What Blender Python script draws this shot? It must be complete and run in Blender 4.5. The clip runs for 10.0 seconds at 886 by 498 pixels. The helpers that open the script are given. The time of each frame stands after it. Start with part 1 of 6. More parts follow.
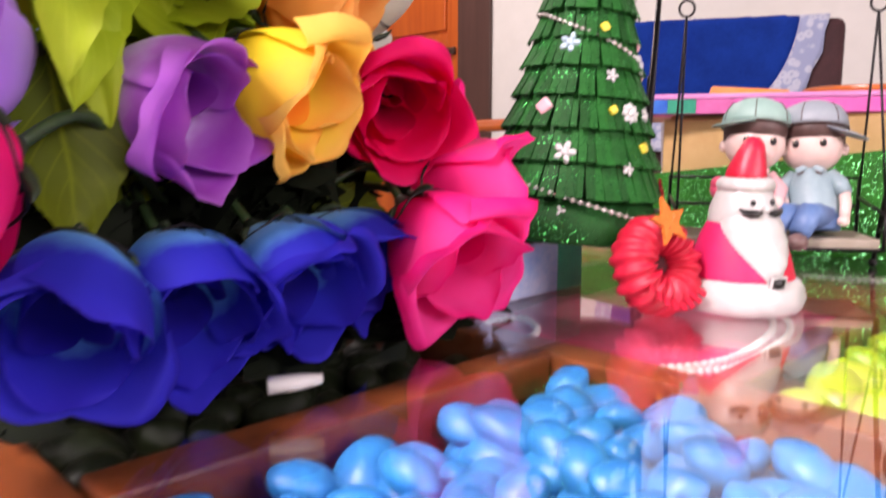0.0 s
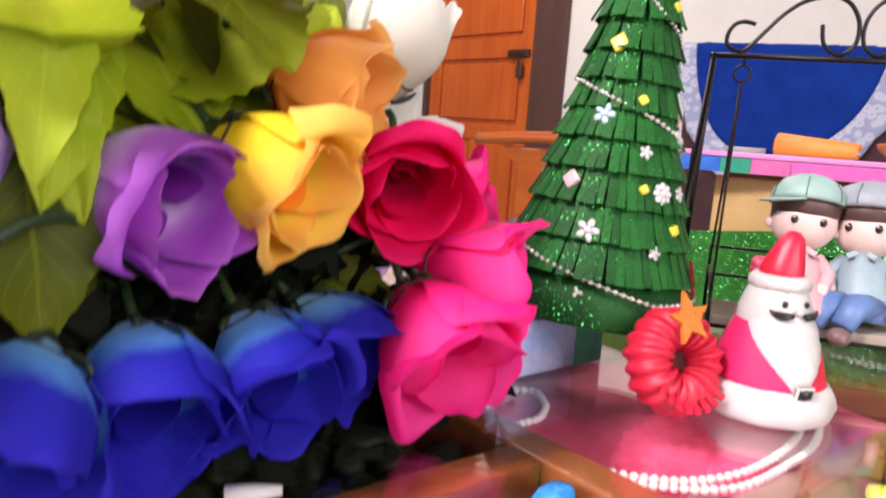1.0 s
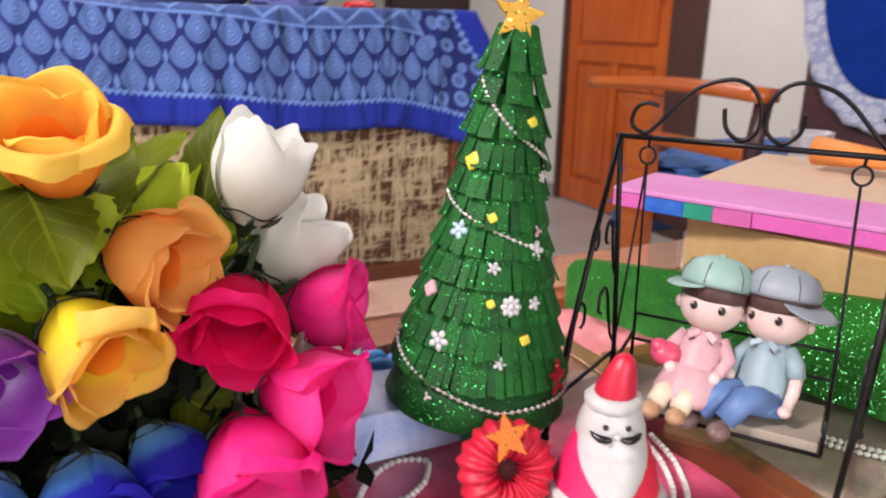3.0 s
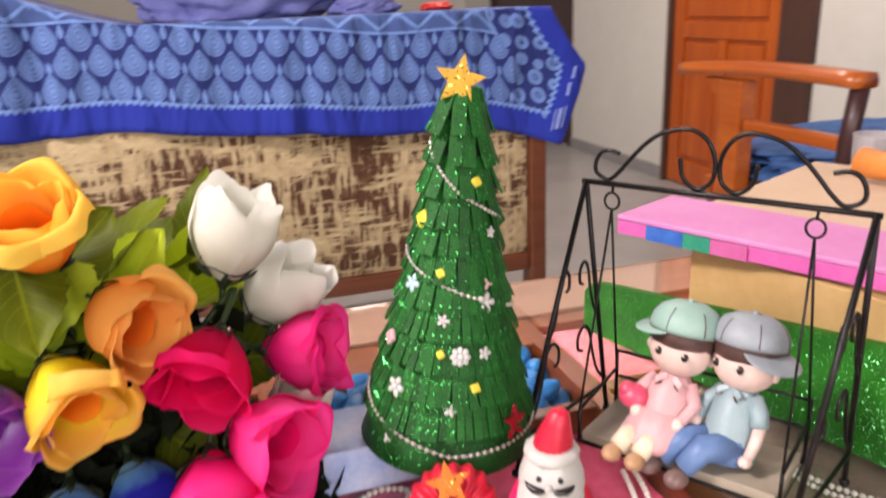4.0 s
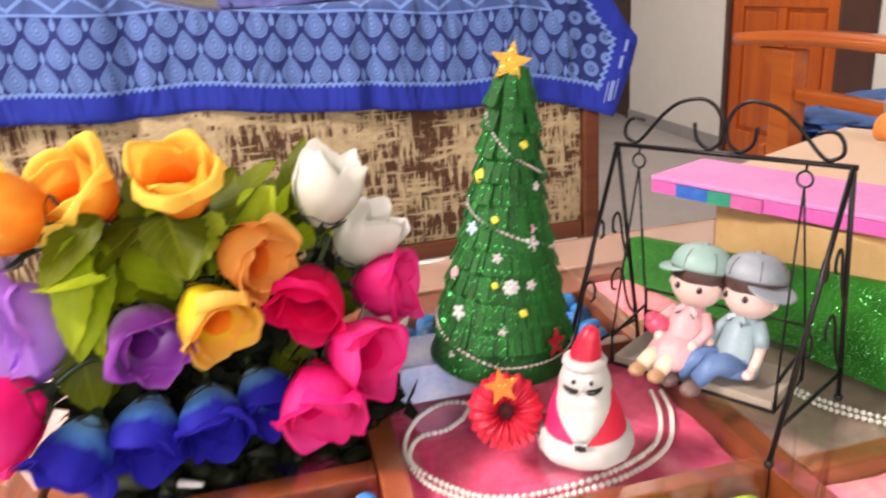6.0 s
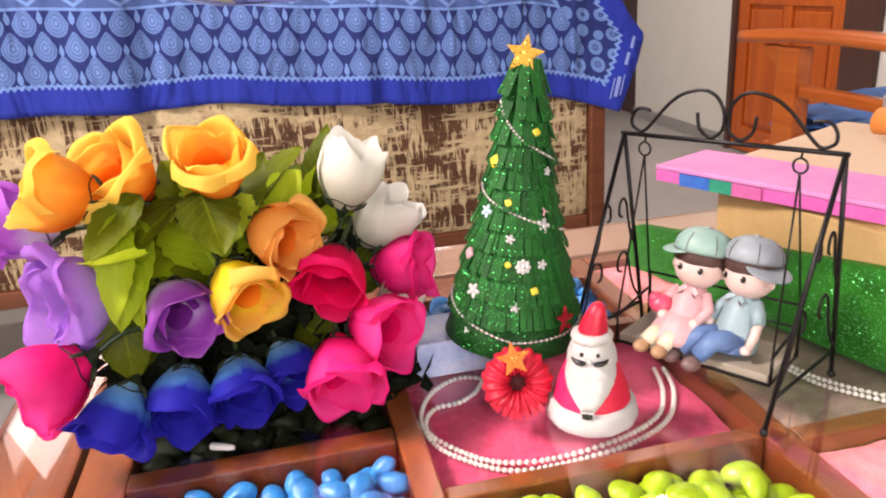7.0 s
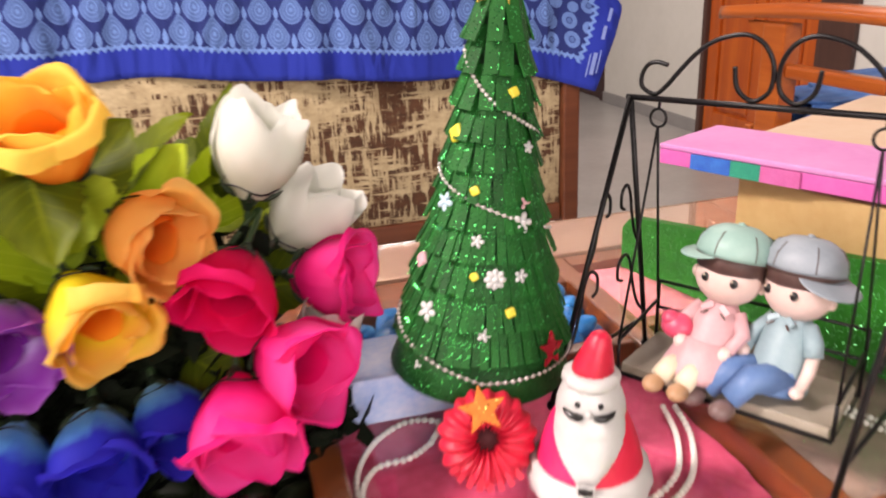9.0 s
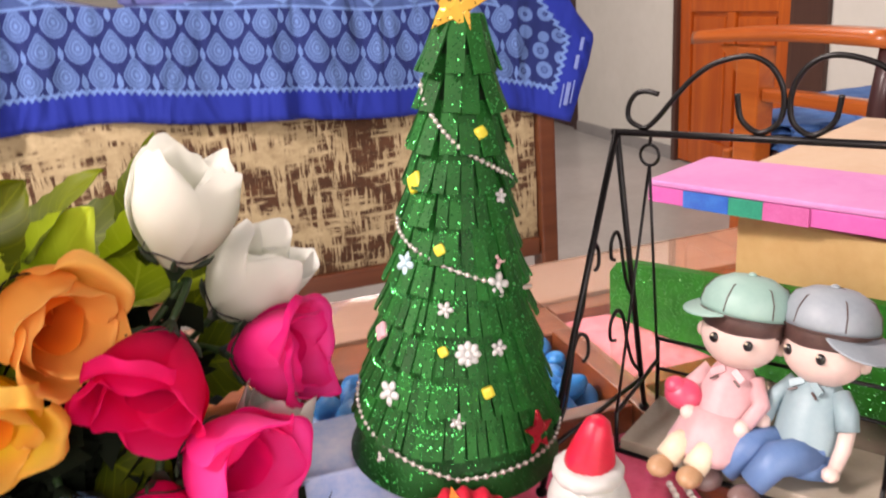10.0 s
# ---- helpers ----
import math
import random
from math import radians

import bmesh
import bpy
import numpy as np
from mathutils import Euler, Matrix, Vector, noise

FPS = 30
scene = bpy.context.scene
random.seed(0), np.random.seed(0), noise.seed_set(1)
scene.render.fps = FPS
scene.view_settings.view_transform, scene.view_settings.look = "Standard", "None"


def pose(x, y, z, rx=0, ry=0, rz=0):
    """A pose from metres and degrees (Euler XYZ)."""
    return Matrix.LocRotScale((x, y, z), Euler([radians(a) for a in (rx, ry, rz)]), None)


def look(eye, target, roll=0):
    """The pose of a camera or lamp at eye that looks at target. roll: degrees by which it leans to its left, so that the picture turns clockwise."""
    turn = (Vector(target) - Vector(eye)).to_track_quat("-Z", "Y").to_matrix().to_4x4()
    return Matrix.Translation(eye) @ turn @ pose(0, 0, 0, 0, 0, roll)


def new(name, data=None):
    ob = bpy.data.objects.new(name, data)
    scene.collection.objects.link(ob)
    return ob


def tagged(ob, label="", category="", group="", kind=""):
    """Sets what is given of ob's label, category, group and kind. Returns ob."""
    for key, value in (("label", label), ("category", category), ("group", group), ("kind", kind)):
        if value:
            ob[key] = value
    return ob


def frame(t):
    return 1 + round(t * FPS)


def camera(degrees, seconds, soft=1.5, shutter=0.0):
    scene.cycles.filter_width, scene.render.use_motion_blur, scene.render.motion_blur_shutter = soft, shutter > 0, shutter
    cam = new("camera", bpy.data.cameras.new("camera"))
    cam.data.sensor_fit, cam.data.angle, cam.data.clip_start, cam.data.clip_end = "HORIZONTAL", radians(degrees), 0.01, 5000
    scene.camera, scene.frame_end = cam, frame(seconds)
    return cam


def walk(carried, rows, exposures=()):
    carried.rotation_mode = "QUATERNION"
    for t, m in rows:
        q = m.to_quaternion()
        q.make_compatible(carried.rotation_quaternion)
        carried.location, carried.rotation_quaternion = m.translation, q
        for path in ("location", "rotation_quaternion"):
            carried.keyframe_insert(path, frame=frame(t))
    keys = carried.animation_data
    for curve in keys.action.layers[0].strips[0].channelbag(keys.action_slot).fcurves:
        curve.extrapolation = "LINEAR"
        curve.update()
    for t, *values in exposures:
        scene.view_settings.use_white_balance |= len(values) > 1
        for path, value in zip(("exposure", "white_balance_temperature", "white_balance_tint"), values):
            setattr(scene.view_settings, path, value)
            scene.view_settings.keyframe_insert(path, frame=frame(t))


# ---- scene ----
cam = camera(61.0, 10.0, soft=2.0, shutter=1.0)
PATH = [
    (0, (0.001, -0.01, 0.095), (-0.025, 1.969, -0.19), -0.0),
    (0.5, (0.01, 0.004, 0.108), (-0.01, 1.989, -0.134), 1.1),
    (1, (0.027, 0.012, 0.137), (-0.166, 1.978, -0.177), 4.1),
    (1.5, (0.047, 0.019, 0.177), (-0.189, 1.977, -0.153), 0.5),
    (2, (0.095, 0.031, 0.219), (-0.193, 1.976, -0.146), -0.3),
    (2.2, (0.118, 0.028, 0.230), (-0.232, 1.962, -0.142), 0.1),
    (3.3, (0.221, 0.042, 0.280), (-0.465, 1.819, -0.327), 0.8),
    (3.5, (0.238, 0.048, 0.291), (-0.497, 1.81, -0.306), 0.4),
    (4, (0.293, 0.066, 0.315), (-0.607, 1.741, -0.305), -2.5),
    (4.5, (0.325, 0.063, 0.311), (-0.652, 1.667, -0.377), -2.1),
    (5, (0.336, 0.039, 0.314), (-0.632, 1.653, -0.363), -2.5),
    (5.5, (0.337, 0.008, 0.319), (-0.637, 1.621, -0.351), -3.6),
    (6, (0.346, -0.028, 0.331), (-0.68, 1.551, -0.342), -4.2),
    (6.2, (0.345, -0.039, 0.331), (-0.686, 1.532, -0.355), -3.6),
    (7.3, (0.366, -0.077, 0.333), (-0.668, 1.498, -0.341), -4.1),
    (7.5, (0.37, -0.084, 0.337), (-0.66, 1.496, -0.329), -4.3),
    (8, (0.356, -0.06, 0.324), (-0.643, 1.545, -0.328), -3.9),
    (8.5, (0.318, 0.01, 0.308), (-0.662, 1.618, -0.365), -4.8),
    (9, (0.282, 0.077, 0.284), (-0.671, 1.683, -0.433), -3.0),
    (9.5, (0.261, 0.128, 0.281), (-0.658, 1.759, -0.423), -3.1),
    (10, (0.256, 0.143, 0.276), (-0.662, 1.801, -0.363), -4.7),
]
walk(cam, [(t, look(eye, target, roll)) for t, eye, target, roll in PATH],
     [(0, -0.24, 6900, 35), (1, -0.20, 6700, 28), (2.2, -0.58, 6300, 24), (3.5, -0.42, 6900, 24), (4.5, -0.29, 7200, 25), (10, -0.25, 7200, 25)])

# ---------------------------------------------------------------- world and light
world = bpy.data.worlds.new("world")
scene.world = world
world.use_nodes = True
world.node_tree.nodes["Background"].inputs[0].default_value = (0.80, 0.90, 1.0, 1)
world.node_tree.nodes["Background"].inputs[1].default_value = 0.6
scene.view_settings.exposure = 0.0

# the room stands at 45 degrees to the first view: room axes are u (local x) and v (local y)
AL = Matrix.Rotation(radians(45), 4, "Z")
FLOOR, CEIL = -0.655, 2.2
RU0, RU1, RV0, RV1 = -1.3, 2.6, -2.2, 6.6


def area_lamp(name, where, target, sx, sy, watts, colour):
    data = bpy.data.lights.new(name, "AREA")
    data.shape, data.size, data.size_y, data.energy, data.color = "RECTANGLE", sx, sy, watts, colour
    lamp = new(name, data)
    lamp.matrix_world = AL @ look(where, target)
    return lamp


window_light = area_lamp("window_light", (RU0 + 0.05, 0.22, 1.72), (0.25, 0.28, 0.0), 0.5, 0.4, 104, (1.0, 0.985, 0.975))
far_window_light = area_lamp("far_window_light", (RU0 + 0.05, 3.95, 1.68), (2.4, 3.6, 0.4), 1.2, 0.6, 9, (1.0, 0.985, 0.975))
# Soft fill from behind the camera, set in an added window out of view.
south_fill_light = area_lamp("south_fill_light", (0.15, RV0 + 0.05, 0.95), (0.3, 0.4, 0.1), 1.7, 1.2, 62, (1.0, 0.985, 0.975))
# Added lamp under the unseen ceiling that lifts the east wall and door.
added_tube_light = area_lamp("added_tube_light", (1.2, 2.4, CEIL - 0.09), (1.2, 2.4, 0), 1.2, 0.10, 60, (1.0, 0.96, 0.89))


# ---------------------------------------------------------------- material helpers
def material(name):
    m = bpy.data.materials.new(name)
    m.use_nodes = True
    nt = m.node_tree
    return m, nt, nt.nodes["Principled BSDF"]


def node(nt, kind, **inputs):
    n = nt.nodes.new(kind)
    for key, value in inputs.items():
        n.inputs[key.replace("_", " ")].default_value = value
    return n


def ramp(nt, fac, stops):
    r = nt.nodes.new("ShaderNodeValToRGB")
    while len(r.color_ramp.elements) < len(stops):
        r.color_ramp.elements.new(0.5)
    for e, (p, c) in zip(r.color_ramp.elements, stops):
        e.position, e.color = p, (*c, 1)
    nt.links.new(fac, r.inputs[0])
    return r.outputs[0]


def coords(nt, scale=(1, 1, 1), kind="Object", rot=(0, 0, 0)):
    tc = nt.nodes.new("ShaderNodeTexCoord")
    mp = nt.nodes.new("ShaderNodeMapping")
    mp.inputs["Scale"].default_value = scale
    mp.inputs["Rotation"].default_value = rot
    nt.links.new(tc.outputs[kind], mp.inputs[0])
    return mp.outputs[0]


def bump(nt, bsdf, height, strength, distance=0.001):
    b = nt.nodes.new("ShaderNodeBump")
    b.inputs["Strength"].default_value, b.inputs["Distance"].default_value = strength, distance
    nt.links.new(height, b.inputs["Height"])
    nt.links.new(b.outputs[0], bsdf.inputs["Normal"])


def math_node(nt, op, a, b=None, c=None, clamp=False):
    n = nt.nodes.new("ShaderNodeMath")
    n.operation, n.use_clamp = op, clamp
    for i, v in enumerate((a, b, c)):
        if v is None:
            continue
        if isinstance(v, (int, float)):
            n.inputs[i].default_value = v
        else:
            nt.links.new(v, n.inputs[i])
    return n.outputs[0]


def mixc(nt, fac, a, b):
    n = nt.nodes.new("ShaderNodeMix")
    n.data_type = "RGBA"
    for i, v in ((0, fac), (6, a), (7, b)):
        if isinstance(v, (int, float)):
            n.inputs[i].default_value = v
        elif isinstance(v, tuple):
            n.inputs[i].default_value = (*v, 1)
        else:
            nt.links.new(v, n.inputs[i])
    return n.outputs[2]


def noisy(name, a, b, scale=40.0, rough=0.5, bumpy=0.15, metal=0.0, sheen=0.0, coat=0.0, distance=0.0006, spec=0.5):
    """A surface of two near colours with grain at two scales and fine relief."""
    m, nt, p = material(name)
    n1 = node(nt, "ShaderNodeTexNoise", Scale=scale, Detail=6.0, Roughness=0.6)
    n2 = node(nt, "ShaderNodeTexNoise", Scale=scale * 9, Detail=3.0)
    v = coords(nt)
    nt.links.new(v, n1.inputs["Vector"]), nt.links.new(v, n2.inputs["Vector"])
    f = math_node(nt, "ADD", math_node(nt, "MULTIPLY", n1.outputs[0], 0.7), math_node(nt, "MULTIPLY", n2.outputs[0], 0.3))
    nt.links.new(ramp(nt, f, [(0.32, a), (0.68, b)]), p.inputs["Base Color"])
    p.inputs["Roughness"].default_value, p.inputs["Metallic"].default_value = rough, metal
    p.inputs["Sheen Weight"].default_value, p.inputs["Coat Weight"].default_value = sheen, coat
    p.inputs["Specular IOR Level"].default_value = spec
    if bumpy:
        bump(nt, p, f, bumpy, distance)
    return m


def glitter(name, base, spark, size=900.0, dense=0.90):
    """Glitter foam sheet: a matt body with small flakes that glint at many angles."""
    m, nt, p = material(name)
    v = coords(nt)
    vo = node(nt, "ShaderNodeTexVoronoi", Scale=size)
    nt.links.new(v, vo.inputs["Vector"])
    sep = nt.nodes.new("ShaderNodeSeparateColor")
    nt.links.new(vo.outputs["Color"], sep.inputs[0])
    n1 = node(nt, "ShaderNodeTexNoise", Scale=60.0, Detail=4.0)
    nt.links.new(v, n1.inputs["Vector"])
    info = nt.nodes.new("ShaderNodeObjectInfo")
    dark = tuple(c * 0.5 for c in base)
    body = mixc(nt, ramp(nt, math_node(nt, "ADD", math_node(nt, "MULTIPLY", n1.outputs[0], 0.6), math_node(nt, "MULTIPLY", info.outputs["Random"], 0.4)), [(0.3, (0, 0, 0)), (0.7, (1, 1, 1))]), dark, base)
    flake = math_node(nt, "GREATER_THAN", sep.outputs[0], dense)
    nt.links.new(mixc(nt, flake, body, spark), p.inputs["Base Color"])
    nt.links.new(math_node(nt, "MULTIPLY", flake, 0.85), p.inputs["Metallic"])
    p.inputs["Specular IOR Level"].default_value = 0.25
    nt.links.new(math_node(nt, "SUBTRACT", 0.62, math_node(nt, "MULTIPLY", flake, 0.40)), p.inputs["Roughness"])
    # each flake lies at its own angle
    nm = nt.nodes.new("ShaderNodeVectorMath")
    nm.operation = "SUBTRACT"
    nt.links.new(vo.outputs["Color"], nm.inputs[0])
    nm.inputs[1].default_value = (0.5, 0.5, 0.5)
    sc = nt.nodes.new("ShaderNodeVectorMath")
    sc.operation = "SCALE"
    nt.links.new(nm.outputs[0], sc.inputs[0])
    nt.links.new(math_node(nt, "ADD", 0.12, math_node(nt, "MULTIPLY", flake, 1.1)), sc.inputs["Scale"])
    geo = nt.nodes.new("ShaderNodeNewGeometry")
    ad = nt.nodes.new("ShaderNodeVectorMath")
    nt.links.new(geo.outputs["Normal"], ad.inputs[0]), nt.links.new(sc.outputs[0], ad.inputs[1])
    no = nt.nodes.new("ShaderNodeVectorMath")
    no.operation = "NORMALIZE"
    nt.links.new(ad.outputs[0], no.inputs[0])
    nt.links.new(no.outputs[0], p.inputs["Normal"])
    return m


def petal_cloth(name, stops, rough=0.6):
    """Dyed petal cloth: colour runs from the base (0) to the lip (1) of the petal, with fine veins."""
    m, nt, p = material(name)
    uv = nt.nodes.new("ShaderNodeTexCoord")
    sep = nt.nodes.new("ShaderNodeSeparateXYZ")
    nt.links.new(uv.outputs["UV"], sep.inputs[0])
    n1 = node(nt, "ShaderNodeTexNoise", Scale=70.0, Detail=4.0)
    nt.links.new(coords(nt), n1.inputs["Vector"])
    f = math_node(nt, "ADD", sep.outputs[1], math_node(nt, "MULTIPLY", math_node(nt, "SUBTRACT", n1.outputs[0], 0.5), 0.35))
    nt.links.new(ramp(nt, f, stops), p.inputs["Base Color"])
    w = node(nt, "ShaderNodeTexNoise", Scale=26.0, Detail=3.0)
    nt.links.new(coords(nt, (14, 1.2, 1), "UV"), w.inputs["Vector"])
    bump(nt, p, w.outputs[0], 0.25, 0.0008)
    p.inputs["Roughness"].default_value = rough
    p.inputs["Sheen Weight"].default_value = 0.0
    p.inputs["Specular IOR Level"].default_value = 0.16
    # thin cloth lets some light through
    tr = nt.nodes.new("ShaderNodeBsdfTranslucent")
    nt.links.new(ramp(nt, f, stops), tr.inputs[0])
    mx = nt.nodes.new("ShaderNodeMixShader")
    mx.inputs[0].default_value = 0.42
    out = nt.nodes["Material Output"]
    nt.links.new(p.outputs[0], mx.inputs[1]), nt.links.new(tr.outputs[0], mx.inputs[2])
    nt.links.new(mx.outputs[0], out.inputs[0])
    return m


def wood(name, dark, light, scale=1.0, rough=0.35, coat=0.3, axis=0):
    m, nt, p = material(name)
    sc = [60.0 * scale] * 3
    sc[axis] = 3.0 * scale
    v = coords(nt, tuple(sc))
    n1 = node(nt, "ShaderNodeTexNoise", Scale=1.0, Detail=8.0, Roughness=0.65, Distortion=0.6)
    nt.links.new(v, n1.inputs["Vector"])
    n2 = node(nt, "ShaderNodeTexNoise", Scale=4.0, Detail=3.0)
    nt.links.new(coords(nt), n2.inputs["Vector"])
    f = math_node(nt, "ADD", math_node(nt, "MULTIPLY", n1.outputs[0], 0.75), math_node(nt, "MULTIPLY", n2.outputs[0], 0.25))
    nt.links.new(ramp(nt, f, [(0.34, dark), (0.66, light)]), p.inputs["Base Color"])
    p.inputs["Roughness"].default_value, p.inputs["Coat Weight"].default_value = rough, coat
    p.inputs["Coat Roughness"].default_value = 0.15
    bump(nt, p, f, 0.08, 0.0005)
    return m


# ---------------------------------------------------------------- materials
M_WALL = noisy("wall_paint", (0.63, 0.625, 0.57), (0.71, 0.70, 0.65), 2.2, 0.8, 0.1)
# For surfaces out of view, made dark to cut bounce and glass reflections.
M_UNSEENDARK = noisy("unseen_dark_board", (0.060, 0.048, 0.040), (0.085, 0.070, 0.058), 3.0, 0.85, 0.05)
M_FLOOR = noisy("floor_tile", (0.34, 0.332, 0.32), (0.44, 0.43, 0.415), 5.0, 0.3, 0.05)
M_SKIRT = noisy("skirting_tile", (0.249, 0.245, 0.241), (0.315, 0.307, 0.299), 7.0, 0.35, 0.05)
M_DOOR = wood("door_wood", (0.40, 0.062, 0.0055), (0.60, 0.130, 0.0135), 0.35, 0.35, 0.3, 2)
M_JAMB = wood("jamb_wood", (0.06041, 0.02555, 0.01862), (0.0931, 0.04186, 0.03024), 0.4, 0.45, 0.1, 2)
M_DARKDOOR = wood("dark_door_wood", (0.026, 0.0078, 0.0078), (0.0622, 0.0199, 0.0199), 0.4, 0.4, 0.1, 2)
M_CHAIR = wood("chair_wood", (0.365, 0.0706, 0.00996), (0.548, 0.141, 0.0249), 0.6, 0.3, 0.35, 1)
M_TABLE = wood("table_wood", (0.085, 0.0150, 0.0030), (0.190, 0.0450, 0.0090), 1.0, 0.35, 0.25, 0)
M_TABLEV = wood("table_wood_cross", (0.085, 0.0150, 0.0030), (0.190, 0.0450, 0.0090), 1.0, 0.35, 0.25, 1)
# Back rim wood, paled with the wall's reflection in the glass painted in.
M_RIMGLARE = wood("rim_wood_glare", (0.22, 0.105, 0.066), (0.31, 0.175, 0.120), 1.0, 0.3, 0.4, 0)
# Filler leaves: the shade between the roses is put into this near-black.
M_SHADELEAF = noisy("shade_leaf", (0.0016, 0.0036, 0.0013), (0.0042, 0.0080, 0.0020), 60.0, 0.8, 0.2, spec=0.15)
M_SOFAWOOD = wood("sofa_wood", (0.113, 0.0279, 0.0093), (0.179, 0.0531, 0.0199), 0.6, 0.35, 0.3, 0)
M_DARKBACK = noisy("chair_back_cloth", (0.0292, 0.0078, 0.0091), (0.0622, 0.0183, 0.0199), 25.0, 0.8, 0.2)
M_BLACK = noisy("black_wire", (0.00195, 0.00163, 0.00195), (0.00585, 0.00455, 0.0052), 300.0, 0.42, 0.1, spec=0.3)
M_METAL = noisy("lock_metal", (0.083, 0.0498, 0.0415), (0.183, 0.116, 0.083), 60.0, 0.35, 0.1, metal=0.8)
M_GREEN = glitter("green_glitter", (0.003, 0.105, 0.012), (0.05, 0.48, 0.13), 1500.0, 0.93)
M_GREENBOX = glitter("green_glitter_box", (0.010, 0.18, 0.010), (0.14, 0.58, 0.22), 1200.0, 0.90)
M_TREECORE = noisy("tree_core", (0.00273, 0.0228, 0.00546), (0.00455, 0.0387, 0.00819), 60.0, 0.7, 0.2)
M_GOLD = glitter("yellow_foam", (0.622, 0.349, 0.0415), (0.788, 0.581, 0.166), 900.0)
M_ORANGE = glitter("orange_foam", (0.664, 0.166, 0.0249), (0.788, 0.373, 0.0996), 900.0)
M_REDSTAR = glitter("red_foam", (0.415, 0.0083, 0.0249), (0.705, 0.083, 0.0996), 900.0)
M_WHITEBIT = noisy("white_bit", (0.466, 0.48, 0.466), (0.564, 0.564, 0.55), 200.0, 0.4, 0.2)
M_BLUEBIT = noisy("pale_blue_bit", (0.349, 0.515, 0.598), (0.498, 0.647, 0.697), 200.0, 0.4, 0.2)
M_PINKBIT = noisy("pink_bit", (0.598, 0.299, 0.349), (0.681, 0.415, 0.432), 200.0, 0.4, 0.2)
M_YELLOWBIT = noisy("yellow_bit", (0.622, 0.515, 0.0249), (0.705, 0.622, 0.0664), 200.0, 0.4, 0.2)
M_BEAD = noisy("silver_bead", (0.515, 0.498, 0.457), (0.664, 0.647, 0.598), 300.0, 0.22, 0.0, metal=0.55)
M_PEARL = noisy("pearl", (0.614, 0.581, 0.531), (0.697, 0.664, 0.622), 300.0, 0.18, 0.0, coat=0.5)
M_RED = noisy("red_hat_paint", (0.45, 0.006, 0.022), (0.62, 0.014, 0.05), 160.0, 0.42, 0.3)
# One coat in two reds: daylight and warm light put into the colour.
M_COATDAYLIT = noisy("daylit_coat_red", (0.598, 0.00996, 0.083), (0.681, 0.0166, 0.124), 60.0, 0.55, 0.1)
M_COATWARMLIT = noisy("warmlit_coat_red", (0.60, 0.010, 0.035), (0.68, 0.016, 0.06), 60.0, 0.55, 0.1)
M_WHITE = noisy("white_plaster", (0.452, 0.446, 0.427), (0.501, 0.495, 0.476), 60.0, 0.4, 0.15, coat=0.15)
M_INK = noisy("black_paint", (0.0052, 0.0052, 0.0052), (0.013, 0.013, 0.013), 90.0, 0.3, 0.0)
M_REDPAPER = noisy("red_crepe_paper", (0.44, 0.006, 0.022), (0.62, 0.014, 0.045), 90.0, 0.5, 0.3)
# Inside of the paper ring: the hole's shade put into a dark red.
M_HOLESHADE = noisy("hole_shade_red", (0.040, 0.003, 0.005), (0.075, 0.006, 0.010), 90.0, 0.8, 0.2)
M_SKIN = noisy("resin_skin", (0.62, 0.45, 0.40), (0.68, 0.52, 0.47), 40.0, 0.4, 0.05)
M_HAIR = noisy("resin_hair", (0.045, 0.0213, 0.018), (0.0941, 0.0471, 0.0397), 80.0, 0.5, 0.2)
M_MINT = noisy("resin_mint", (0.207, 0.349, 0.307), (0.257, 0.407, 0.357), 40.0, 0.5, 0.05)
M_GREY = noisy("resin_grey_blue", (0.21, 0.25, 0.28), (0.27, 0.31, 0.34), 40.0, 0.5, 0.05)
M_PALEPINK = noisy("resin_pink", (0.509, 0.278, 0.293), (0.571, 0.347, 0.355), 40.0, 0.5, 0.05)
M_HOTPINK = noisy("resin_rose", (0.564, 0.0498, 0.108), (0.631, 0.083, 0.149), 40.0, 0.4, 0.05)
M_SHIRT = noisy("resin_teal", (0.206, 0.305, 0.336), (0.267, 0.367, 0.397), 40.0, 0.5, 0.05)
M_JEAN = noisy("resin_blue", (0.0664, 0.141, 0.315), (0.108, 0.199, 0.382), 40.0, 0.5, 0.05)
M_SHOE = noisy("resin_shoe", (0.141, 0.083, 0.0747), (0.207, 0.133, 0.124), 60.0, 0.4, 0.05)
M_CREAM = noisy("resin_cream", (0.598, 0.498, 0.349), (0.664, 0.581, 0.448), 60.0, 0.5, 0.05)
M_TAN = noisy("resin_tan", (0.36, 0.20, 0.10), (0.46, 0.27, 0.15), 60.0, 0.45, 0.05)
M_SEAT = noisy("pale_seat_board", (0.264, 0.224, 0.168), (0.325, 0.284, 0.224), 50.0, 0.55, 0.2)
M_PINKSAND = noisy("pink_sand", (0.42, 0.020, 0.070), (0.66, 0.085, 0.185), 90.0, 0.9, 0.9, distance=0.002)
M_ROSESAND = noisy("salmon_sand", (0.56, 0.12, 0.16), (0.76, 0.26, 0.29), 90.0, 0.9, 0.9, distance=0.002)
M_GREYSAND = noisy("grey_sand", (0.20, 0.125, 0.105), (0.32, 0.215, 0.180), 90.0, 0.9, 0.9, distance=0.002)
M_PALEBLUE = noisy("pale_blue_sand", (0.174, 0.244, 0.383), (0.256, 0.337, 0.465), 60.0, 0.9, 0.8, distance=0.002)
M_PALEFOAM = noisy("pale_blue_foam", (0.16, 0.30, 0.60), (0.50, 0.54, 0.66), 22.0, 0.5, 0.2)
